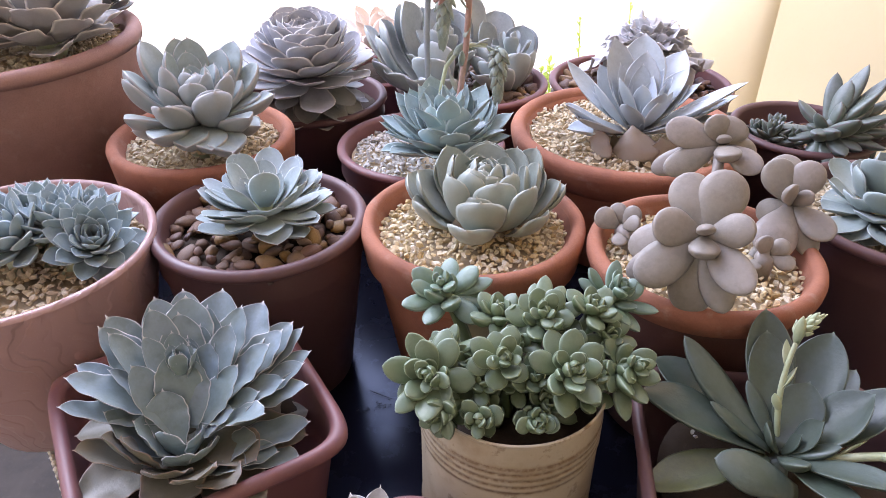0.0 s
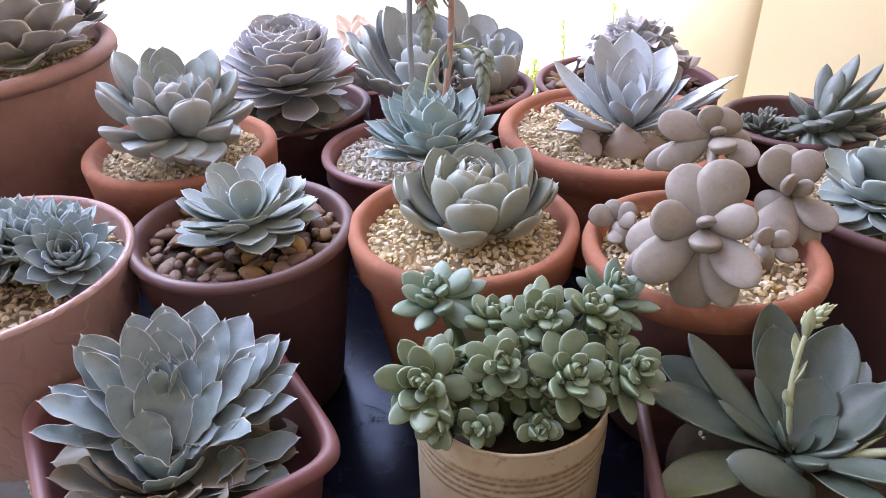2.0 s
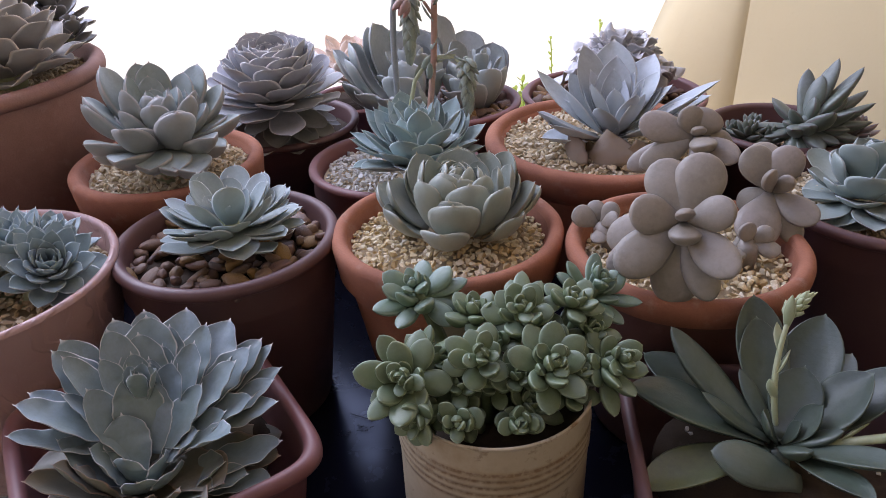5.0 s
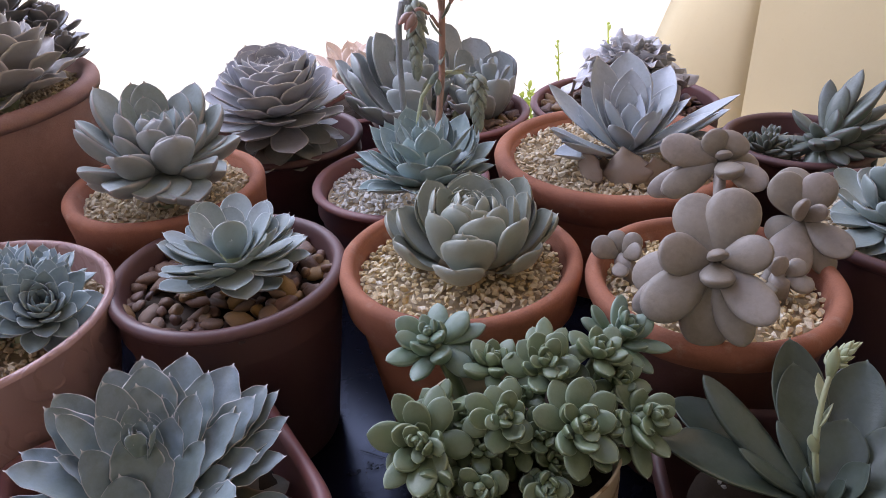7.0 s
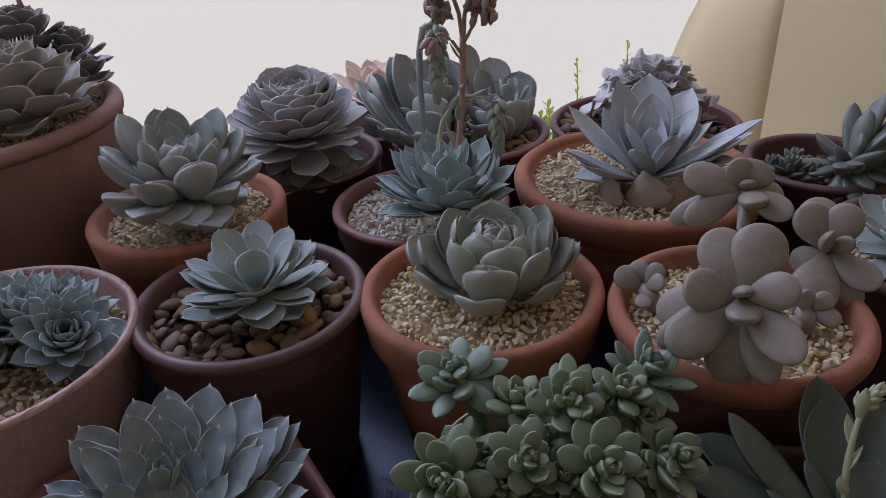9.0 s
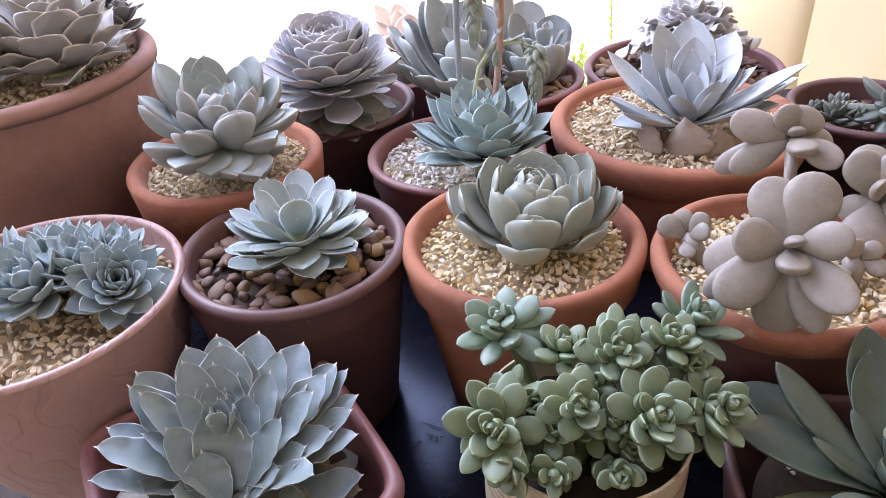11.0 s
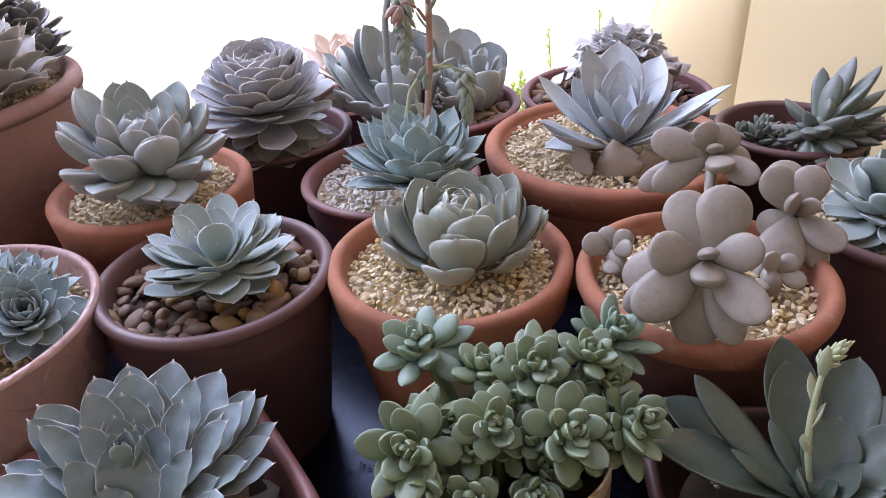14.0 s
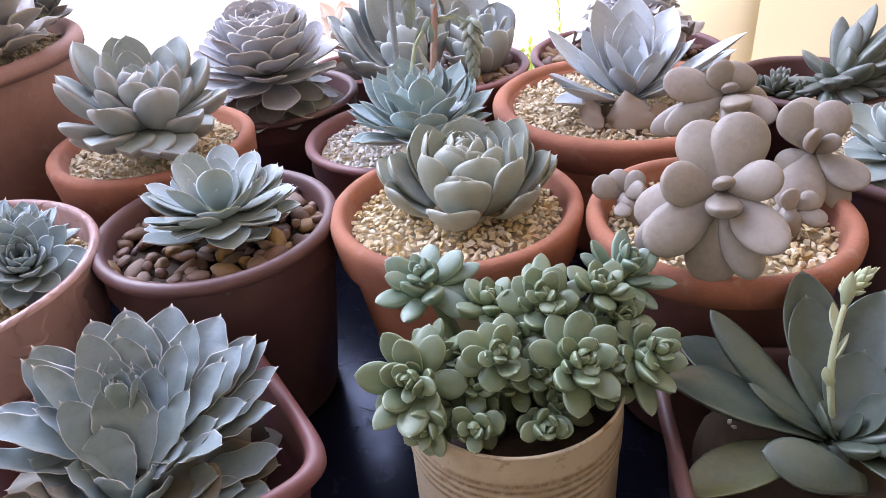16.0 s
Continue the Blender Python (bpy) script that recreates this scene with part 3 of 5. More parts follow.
def stones(name, label, loc, radius, z, size, kind, mat, seed, spare=None, limit=300, heap=0.004, word="gravel_chip"):
    """A layer of stones that fills a pot: single pieces on the side of the room, the rest joined under and behind them."""
    rng = np.random.default_rng(seed)
    shapes = stone_shapes(kind, mat)
    spots, cell = [], size * 0.54
    grid = {}
    for _ in range(int(26 * (radius / size) ** 2)):
        a, r = rng.uniform(0, 6.283), radius * math.sqrt(rng.uniform(0, 1))
        x, y = r * math.cos(a), r * math.sin(a)
        if spare and math.hypot(x - spare[0], y - spare[1]) < spare[2]:
            continue
        k = (int(x // cell), int(y // cell))
        if any((x - u) ** 2 + (y - v) ** 2 < cell ** 2 for i in (-1, 0, 1) for j in (-1, 0, 1) for u, v in grid.get((k[0] + i, k[1] + j), ())):
            continue
        grid.setdefault(k, []).append((x, y))
        spots.append((x, y))
    spots.sort(key=lambda p: p[1])
    verts, faces = [], []
    # the packed bed below, as one disc with an uneven top
    seg, rings = 48, 10
    verts.append((0, 0, 0))
    for i in range(1, rings + 1):
        for j in range(seg):
            a = 6.2832 * j / seg
            r = radius * 1.03 * i / rings
            verts.append((r * math.cos(a), r * math.sin(a), -size * 0.34 + 0.0012 * noise.noise((r * 90 * math.cos(a), r * 90 * math.sin(a), seed))))
    for j in range(seg):
        faces.append((0, 1 + j, 1 + (j + 1) % seg))
        for i in range(rings - 1):
            a, b = 1 + i * seg, 1 + (i + 1) * seg
            faces.append((a + j, b + j, b + (j + 1) % seg, a + (j + 1) % seg))
    dark = len(faces)
    placed = []
    for x, y in spots:
        s = size * rng.uniform(0.6, 1.32)
        m = Matrix.LocRotScale((x, y, rng.uniform(-0.25, 0.25) * size + heap * (1 - (math.hypot(x, y) / radius) ** 2)), Euler(rng.uniform(-0.6, 0.6, 2).tolist() + [rng.uniform(0, 6.28)]), (s, s * rng.uniform(0.65, 1.0), s * rng.uniform(0.55, 0.95)) if kind == "chip" else (s, s * rng.uniform(0.75, 1.0), s * rng.uniform(0.65, 0.95)))
        placed.append((shapes[int(rng.integers(10))], m))
    for me, m in placed[limit:]:
        o = len(verts)
        verts += [m @ v.co for v in me.vertices]
        faces += [tuple(o + i for i in q.vertices) for q in me.polygons]
    bed = thing(name, (loc[0], loc[1], z), label, "gravel", kind="stuff", data=mesh_of(name, verts, faces, MAT[mat], smooth=False))
    bed.data.materials.append(MAT["soil" if kind == "pebble" else "grit"])
    bed.data.polygons.foreach_set("material_index", [1] * dark + [0] * (len(faces) - dark))
    for me, m in placed[:limit]:
        piece(word, me, bed, m)
    bed.rotation_euler = (SLOPE, 0, 0)
    return bed


# ---- pots ----
def rim_round(r, z, w, n=7):
    """The rounded lip of a wall of thickness w, from outside to inside, its top at z."""
    return [(r - w / 2 + w / 2 * math.cos(a), z - w / 2 + w / 2 * math.sin(a)) for a in np.linspace(0, math.pi, n)]


def terracotta_pot(loc, R, H, fill, label, mat="terracotta", foot=0.66, wall=0.010, collar=0.30, group="terracotta pots", seed=0, body=None):
    zc = H * (1 - collar)
    rc = R * (foot + (1 - foot) * (1 - collar) * 0.88)
    outer = [(R * foot * 0.25, 0.0), (R * foot * 0.93, 0.0), (R * foot, 0.004), (rc - 0.001, zc - 0.004)]
    lip = [(rc + 0.0012, zc + 0.004), (R * 0.965, zc + H * collar * 0.35), (R * 0.995, H - wall * 0.9)] + rim_round(R, H, wall)
    inner = [(R - wall - 0.003, fill + 0.002), (R - wall - 0.006, fill - 0.02), (0.01, fill - 0.022)]
    pot = thing("flower_pot", loc, label, "flower pot", group)
    pot_parts(pot, outer, lip, inner, MAT[mat], 96, 0.010, seed)
    stand(pot, H)
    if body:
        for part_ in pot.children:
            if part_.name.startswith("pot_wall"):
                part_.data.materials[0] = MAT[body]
    return pot


def plastic_pot(loc, R, H, fill, label, mat="plum", foot=0.74, lip=0.0042, group="plastic pots", seed=0):
    body = R - lip * 0.8
    zb = H - 0.024
    outer = [(R * foot * 0.3, 0.0), (R * foot * 0.95, 0.0), (R * foot, 0.003), (body * (foot + (1 - foot) * 0.93), zb - 0.003), (body * 0.985 + 0.0016, zb), (body * 0.993, H - lip * 2.2)]
    lip_pts = [(R - lip + lip * math.cos(a), H - lip + lip * math.sin(a)) for a in np.linspace(-1.2, math.pi, 10)]
    inner = [(R - lip * 2 - 0.002, fill), (R - lip * 2 - 0.004, fill - 0.02), (0.01, fill - 0.022)]
    pot = thing("flower_pot", loc, label, "flower pot", group)
    pot_parts(pot, outer, lip_pts, inner, MAT[mat], 96, 0.006, seed)
    stand(pot, H)
    return pot


def soil(loc, R, z, seed, label="dark potting soil in a flower pot"):
    verts, faces, seg, rings = [(0, 0, 0)], [], 40, 12
    for i in range(1, rings + 1):
        for j in range(seg):
            a, r = 6.2832 * j / seg, R * i / rings
            x, y = r * math.cos(a), r * math.sin(a)
            verts.append((x, y, 0.004 * noise.noise((x * 60, y * 60, seed)) + 0.0025 * noise.noise((x * 190, y * 190, seed))))
    for j in range(seg):
        faces.append((0, 1 + j, 1 + (j + 1) % seg))
        for i in range(rings - 1):
            a, b = 1 + i * seg, 1 + (i + 1) * seg
            faces.append((a + j, b + j, b + (j + 1) % seg, a + (j + 1) % seg))
    bed = thing("potting_soil", (loc[0], loc[1], z), label, "soil", kind="stuff", data=mesh_of("potting_soil", verts, faces, MAT["soil"]))
    bed.rotation_euler = (SLOPE, 0, 0)
    return bed


# ---- the room ----
SLANT = Vector((-0.59, 0.81))
edge_a, edge_b = Vector((-0.231, 0.303)) - SLANT * 0.9, Vector((-0.231, 0.303)) + SLANT * 0.76
table = thing("table", (0, 0, 0), "black glossy table crowded with potted succulents", "table")
table.matrix_basis = LEVEL.inverted()
piece("tabletop", from_bm("tabletop", prism([edge_a[:], (0.49, edge_a[1]), (0.49, 0.93), edge_b[:]], -0.03, 0.0), MAT["table"]), table)
for x, y in ((0.44, 0.0), (0.44, 0.85), (-0.50, 0.85), (0.36, -0.35)):
    piece("leg", from_bm("leg", box(x - 0.025, y - 0.025, -0.72, x + 0.025, y + 0.025, -0.031, 0.004), MAT["table"]), table)
bm = bmesh.new()
run = (edge_b - edge_a).length
for i in range(int(run / 0.006)):
    q = edge_a + SLANT * (i + 0.5) * 0.006
    g = bmesh.ops.create_icosphere(bm, subdivisions=1, radius=0.0027)
    bmesh.ops.translate(bm, vec=(q[0] - 0.002, q[1] - 0.001, 0.001), verts=g["verts"])
piece("beaded_trim", from_bm("beaded_trim", bm, MAT["trim"], True), table, label="pale beaded strip along the edge")
scuff = thing("scuff_mark", (-0.049, 0.374, 0.0012), "small black scuffs on the glossy table", "mark")
scuff.matrix_basis = LEVEL.inverted() @ pose(-0.049, 0.374, 0.0012)
rng = np.random.default_rng(5)
for i in range(22):
    bm = bmesh.new()
    bmesh.ops.create_icosphere(bm, subdivisions=1, radius=0.0007)
    bmesh.ops.scale(bm, vec=(rng.uniform(0.5, 2.2), rng.uniform(0.4, 0.9), 0.18), verts=bm.verts)
    piece("scuff", from_bm("scuff", bm, MAT["scuff"], True), scuff, pose(-0.011 + 0.0011 * i + rng.normal(0, 0.001), rng.normal(0, 0.0022) + 0.0004 * i, 0, 0, 0, rng.uniform(0, 90)))
bm = bmesh.new()
bmesh.ops.create_icosphere(bm, subdivisions=2, radius=0.010)
bmesh.ops.scale(bm, vec=(1.0, 0.04, 0.015), verts=bm.verts)
piece("scratch", from_bm("scratch", bm, MAT["scuff"], True), scuff, pose(0.004, 0.017, 0, 0, 0, -26))


def structure(name, bm, mat, label, smooth=False):
    return thing(name, (0, 0, 0), label, name.split("_")[0], kind="structure", data=from_bm(name, bm, MAT[mat], smooth))


structure("floor", box(-3.2, -2.4, -0.78, 2.4, 1.25, -0.72), "tile", "grey stone floor below the table")
batten = thing("floor_batten", (-0.86, 1.05, -0.72), "tan timber batten lying on the floor", "batten", data=from_bm("floor_batten", box(-0.5, -0.02, 0.0, 0.30, 0.02, 0.03, 0.004), MAT["timber"]))
batten.matrix_basis = LEVEL.inverted() @ pose(-0.86, 1.05, -0.72, 0, 0, 14)
# side wall, and the end of the window wall with its sloping reveal
wall_dir = Vector((0.5, -0.87))
k0 = Vector((0.494, 1.10))
k1 = k0 + wall_dir * 3.4
out = Vector((0.87, 0.5)) * 0.12
east = structure("wall_east", prism([k0[:], k1[:], (k1 + out)[:], (k0 + out)[:]], -0.72, 2.3), "wall", "cream yellow plastered side wall")
# the reveal splays outwards in a soft curve from the corner
slope = [(0.52, 2.3), (0.50, 0.40), (0.414, 0.226), (0.398, 0.190), (0.380, 0.150), (0.362, 0.10), (0.345, 0.04), (0.335, -0.72)]
bm = bmesh.new()
rows = []
for x, z in slope:
    far, corner = Vector((x * 1.1, 1.212, 0.35 + (z - 0.35) * 1.1)), Vector((0.496, 1.102, 0.35 + (z - 0.35) * 1.1))
    bulge = (far + corner) / 2 + Vector((-0.014, -0.010, 0))
    curve = [far * (1 - f) ** 2 + bulge * 2 * f * (1 - f) + corner * f ** 2 for f in (0, 0.2, 0.4, 0.6, 0.8, 1)]
    rows.append([bm.verts.new(v) for v in curve + [Vector((0.64, 1.18, far.z)), Vector((0.64, 1.33, far.z)), Vector((far.x + 0.02, 1.33, far.z))]])
bm.faces.new(rows[0])
bm.faces.new(rows[-1][::-1])
for a, b in zip(rows, rows[1:]):
    for i in range(len(a)):
        j = (i + 1) % len(a)
        bm.faces.new((a[i], a[j], b[j], b[i]))
bmesh.ops.recalc_face_normals(bm, faces=bm.faces)
north = structure("wall_north", bm, "wall", "cream plastered end of the window wall with a sloping reveal", True)
east.location = north.location = (0.014, 0.012, -0.056)
# added out of view: walls for fill, a ceiling that holds off sky and sun
structure("wall_south", box(-3.2, -2.4, -0.72, 2.4, -2.3, 2.3), "room", "unseen pale room wall added for bounce light")
structure("ceiling", box(-3.2, -2.4, 2.3, 2.4, -0.22, 2.4), "room", "unseen pale ceiling added to block overhead sky")
structure("wall_west", box(-3.2, -2.3, -0.72, -3.1, -1.2, 2.3), "room", "unseen pale room wall added for bounce light")
thing("backdrop", (0, 0, 0), "bright white overexposed outdoors", "backdrop", kind="structure", data=from_bm("backdrop", box(-16, 9.0, -9, 12, 9.1, 0.7), MAT["haze"]))

# ---- brown pot with pebbles and a pale blue rosette ----
P = (-0.1222, 0.4262)
plastic_pot((*P, 0), 0.0714, 0.130, 0.116, "dark plum plastic pot filled with brown pebbles", seed=1)
stones("pebble_layer", "rounded brown and ochre pebbles filling a plum pot", P, 0.063, 0.117, 0.0128, "pebble", "pebble_brown", 3, (0.003, 0.004, 0.014), word="pebble", heap=0.003)
pl = thing("rosette_succulent", (-0.117, 0.4195, 0.122), "pale blue-green rosette with rounded leaves among pebbles", "succulent", "rosette succulents")
piece("stem", tube([(0, 0, -0.010), (0, 0, 0.022)], [0.007, 0.006], MAT["stalk_green"]), pl)
PALE = style(m=0.66, base=0.30, q=2.5, r=0.58, mucro=0.0012, cup=0.28, thick=0.13, ns=12, nc=9)
heart = (-0.117, 0.421, 0.134)
crown(pl, PALE, "pale_blue", heart, [(-37, 1, 22, 18, 30), (-20, -4, 27, 14, 24), (-32, -12, 20, 17, 26), (-27, -37, 15, 18, 20), (-21, -43, 15, 20, 22), (-13, -41, 16, 17, 16), (45, 7, 0, 18, 26), (41, 22, 5, 18, 26), (40, 18, 8, 18, 26), (37, 1, 12, 15, 24), (37, -22, 7, 16, 20), (39, -28, 6, 20, 18), (12, -44, 5, 22, 6), (17, -43, -2, 24, -6), (-9, -46, 8, 17, 0), (10, -31, 15, 23, 20)], 501, root=0.15)
crown(pl, PALE, "pale_blue", heart, [(-3, 42, 29, 21, 44), (-24, 29, 29, 19, 40), (-17, 21, 32, 18, 40), (16, 39, 24, 18, 40), (16, 31, 26, 17, 40), (30, 32, 17, 17, 34), (32, 35, 14, 16, 34), (33, 23, 10, 16, 30), (-5, 29, 25, 18, 44)], 502, root=0.2)
crown(pl, PALE, "pale_blue", heart, [(6, -14, 33, 20, 40), (11, 9, 23, 15, 40), (29, -8, 24, 18, 34), (4, 14, 19, 8, 30), (2, 8, 21, 7, 30)], 503, root=0.3)
spiral(pl, PALE, MAT["pale_blue"], 9, 20, (0.022, 0.012), (0.012, 0.006), (40, 84), (60, 92), (0.003, 0.001), (0.014, 0.018), 504)
spiral(pl, PALE, MAT["pale_blue"], 15, 35, (0.044, 0.036), (0.021, 0.020), (-8, 44), (10, 64), (0.004, 0.003), (0.002, 0.014), 505)

# ---- terracotta pot with a globe-shaped rosette ----
P = (0.0197, 0.4228)
terracotta_pot((*P, 0), 0.0744, 0.130, 0.117, "orange terracotta pot with cream gravel", seed=2)
stones("gravel_layer", "cream and ochre crushed gravel in a terracotta pot", P, 0.062, 0.119, 0.0054, "chip", "gravel_cream", 4, (0.0, 0.004, 0.018))
pl = thing("rosette_succulent", (0.025, 0.421, 0.120), "grey-green globe rosette with cupped leaves on gravel", "succulent", "rosette succulents")
piece("stem", tube([(0, 0, -0.005), (0, 0, 0.02)], [0.010, 0.008], MAT["stalk_green"]), pl)
GLOBE = style(m=0.70, base=0.44, q=2.9, r=0.54, mucro=0.0014, cup=0.42, thick=0.20, ns=12)
heart = (0.027, 0.424, 0.120)
crown(pl, GLOBE, "ball", heart, [(-49, 20, 31, 30, 50), (-42, 13, 35, 27, 46), (-45, -11, 26, 24, 40), (-12, -40, 19, 27, 46), (-4, -34, 34, 28, 60), (26, -25, 40, 23, 50), (53, 8, 28, 24, 40), (48, 4, 32, 22, 40), (36, -30, 24, 22, 40), (-20, -19, 44, 21, 54), (40, 32, 4, 26, 30)], 511, root=0.45, widen=1.14)
crown(pl, GLOBE, "ball", heart, [(-18, 6, 48, 21, 60), (-23, 25, 47, 23, 60), (-26, 26, 42, 23, 60), (3, 31, 47, 28, 64), (3, 36, 47, 28, 60), (22, 28, 45, 24, 60), (34, 25, 46, 22, 56), (33, 6, 43, 20, 56), (39, 18, 34, 19, 50), (6, -21, 41, 26, 64)], 512, root=0.5, widen=1.14)
crown(pl, GLOBE, "ball", heart, [(-7, -12, 46, 20, 60), (24, 2, 42, 19, 64), (4, 27, 36, 20, 60), (-4, 21, 43, 17, 64), (15, 19, 42, 17, 64), (4, -1, 40, 17, 56), (10, 19, 34, 14, 50), (0, 20, 34, 13, 50)], 513, root=0.5, widen=1.14)
spiral(pl, GLOBE, MAT["ball"], 22, -95, (0.036, 0.018), (0.024, 0.011), (30, 84), (96, 124), (0.008, 0.002), (0.008, 0.026), 8)

# ---- moonstone plant ----
P = (0.1605, 0.3832)
# only the wall under the rim takes the clay darkened for shade
terracotta_pot((*P, 0), 0.0708, 0.128, 0.114, "terracotta pot with shade-darkened wall and a sprawling plant", seed=3, body="terracotta_shaded", collar=0.17)
stones("gravel_layer", "cream crushed gravel in a terracotta pot", P, 0.059, 0.116, 0.0054, "chip", "gravel_cream", 6)
MOON = style(m=0.60, base=0.30, q=2.1, r=0.5, cup=-0.02, thick=0.60, ns=13, nc=9)
pl = thing("moonstone_plant", (0, 0, 0), "pinkish grey succulent with plump egg-shaped leaves spilling over its pot", "succulent")
rng = np.random.default_rng(3)


def moon_head(core, out, root, leaves, spin=0.0):
    fr = facing(core, out, spin)
    stem = piece("stem", tube(arc(root, Vector(core) - Vector(out).normalized() * 0.004, (0, -0.004, 0.006)), [0.0052] * 9, MAT["moon"]), pl)
    for az, e0, L, W, r0, z0 in leaves:
        me = leaf_mesh(MOON, MAT["moon"], L * 0.92, W * 0.90, e0 - 4, e0 + 8, rng)
        piece("leaf", me, stem, fr @ Matrix.Rotation(radians(az), 4, "Z") @ Matrix.Translation((r0, 0, z0)) @ Matrix.Rotation(radians(rng.normal(0, 8)), 4, "X"))


for core, out, root, rows, seed in [
        ((0.137, 0.330, 0.163), (-0.25, -0.80, 0.50), (0.150, 0.372, 0.114), [(-7, 24, 25, 24, 10), (15, 14, 30, 26, 10), (-27, 1, 7, 21, 14), (19, -14, 11, 18, 14), (-35, -9, -22, 24, 10), (15, -32, -16, 20, 10), (-5, -8, -44, 26, 0), (10, -20, -36, 18, 0), (-34, 17, -17, 23, 0), (-36, 6, -28, 17, 0), (-4, -12, 9, 10, 10), (-5, -17, -2, 16, 20)], 521),
        ((0.216, 0.398, 0.150), (-0.20, -0.82, 0.52), (0.190, 0.385, 0.114), [(-12, 13, 24, 22, 10), (0, 25, 23, 24, 8), (12, 6, 25, 21, 10), (17, -23, -12, 18, 8), (-20, -21, -25, 27, 0), (-10, -13, 16, 12, 6), (5, -11, 11, 10, 6), (11, -17, -28, 16, 0), (-15, 12, -14, 17, 0)], 522),
        ((0.183, 0.440, 0.174), (-0.15, -0.86, 0.48), (0.165, 0.400, 0.114), [(-7, 4, 18, 17, 8), (10, 5, 15, 22, 8), (-35, 11, 9, 21, 14), (-2, -22, 0, 17, 14), (-1, -5, 6, 10, 6), (19, -21, -11, 17, 8), (-36, -1, -19, 18, 6), (-41, 11, -23, 17, 6), (25, 3, -12, 21, 4)], 523)]:
    stem = piece("stem", tube(arc(root, Vector(core) - Vector(out).normalized() * 0.008, (0, -0.004, 0.006)), [0.0036] * 9, MAT["moon"]), pl)
    crown(pl, MOON, "moon", core, rows, seed, out, root=0.06, rise=0.0, sink=0.003, parent=stem, lean=0.3)
moon_head((0.191, 0.368, 0.130), (0.1, -0.7, 0.7), (0.192, 0.372, 0.112), [
    (100, 40, 0.014, 0.013, 0.0, 0.0), (220, 20, 0.012, 0.010, 0.002, -0.004), (330, 15, 0.016, 0.013, 0.003, 0.0), (20, 25, 0.014, 0.012, 0.003, 0.0)])
moon_head((0.112, 0.400, 0.132), (-0.3, -0.6, 0.7), (0.120, 0.398, 0.112), [
    (160, 25, 0.018, 0.016, 0.002, 0.0), (60, 30, 0.016, 0.013, 0.003, 0.0), (20, 35, 0.014, 0.012, 0.002, 0.002), (280, 20, 0.013, 0.011, 0.002, 0.0), (110, 15, 0.015, 0.013, 0.004, -0.002)])

# ---- tin can with stonecrop ----
P = (0.0352, 0.286)
can = thing("tin_can", (*P, 0), "cream painted tin can with rusty ribs used as planter", "tin can")
prof = [(0.012, 0.0), (0.045, 0.0), (0.0463, 0.002)]
for z in np.linspace(0.004, 0.1045, 130):
    rib = sum(math.exp(-((z - c) / 0.0016) ** 2) for c in (0.020, 0.024, 0.028, 0.0790, 0.0828, 0.0866, 0.0904))
    groove = sum(math.exp(-((z - c - 0.0027) / 0.0010) ** 2) for c in (0.0173, 0.0213, 0.0253, 0.0744, 0.0782, 0.0820, 0.0858, 0.0890))
    prof.append((0.0468 + 0.0006 * rib, z, min(1, groove)))
pot_parts(can, prof, [(0.0476, 0.1050), (0.0482, 0.1060), (0.0476, 0.1070), (0.0468, 0.1066)], [(0.0464, 0.100), (0.0462, 0.088), (0.005, 0.086)], MAT["cream"], 110, 0.004, 4, ("ribbed_wall", "rim", "inner_wall"))
stand(can, 0.107)
soil(P, 0.0435, 0.091, 3, "dark potting soil inside a tin can")
SEDUM = style(m=0.60, base=0.46, q=2.0, r=0.60, mucro=0.0004, cup=0.10, thick=0.64, ns=11, nc=9)
pl = thing("stonecrop_plant", (*P, 0.09), "green stonecrop with fleshy spoon-shaped rosettes overflowing a tin can", "succulent")


def sedum_head(at, out, size, n, seed, az0, root=None, spread=0.0, long=1.0, mat="sedum", wide=1.0):
    core = Vector(at) - pl.location
    r = Vector(root) - pl.location if root else Vector((core.x * 0.45, core.y * 0.45, 0.0))
    o = Vector(out).normalized()
    stem = piece("stem", tube(arc(r, core - o * size * 0.12, o * -0.004 + Vector((0, 0, 0.004)), 6), [0.0034, 0.0034, 0.0032, 0.003, 0.003, 0.0028, 0.0026], MAT["sedum"]), pl)
    fr = facing(core, o)
    q = np.random.default_rng(seed)
    for i in range(n):
        t = i / (n - 1)
        L = size * (0.90 - 0.60 * t ** 0.9) * (1 + q.normal(0, 0.07)) * long
        W = wide * size * (0.52 - 0.26 * t) * (1 + q.normal(0, 0.07))
        e = -6 + spread + 86 * t ** 1.0 + q.normal(0, 5)
        me = leaf_mesh(SEDUM, MAT[mat], L, W, e - 6, e + 14, q)
        piece("leaf", me, stem, fr @ Matrix.Rotation(radians(az0 + 137.5 * i + q.normal(0, 4)), 4, "Z") @ Matrix.Translation((size * 0.05, 0, size * 0.16 * t - size * 0.10)) @ Matrix.Rotation(radians(q.normal(0, 8)), 4, "X"))


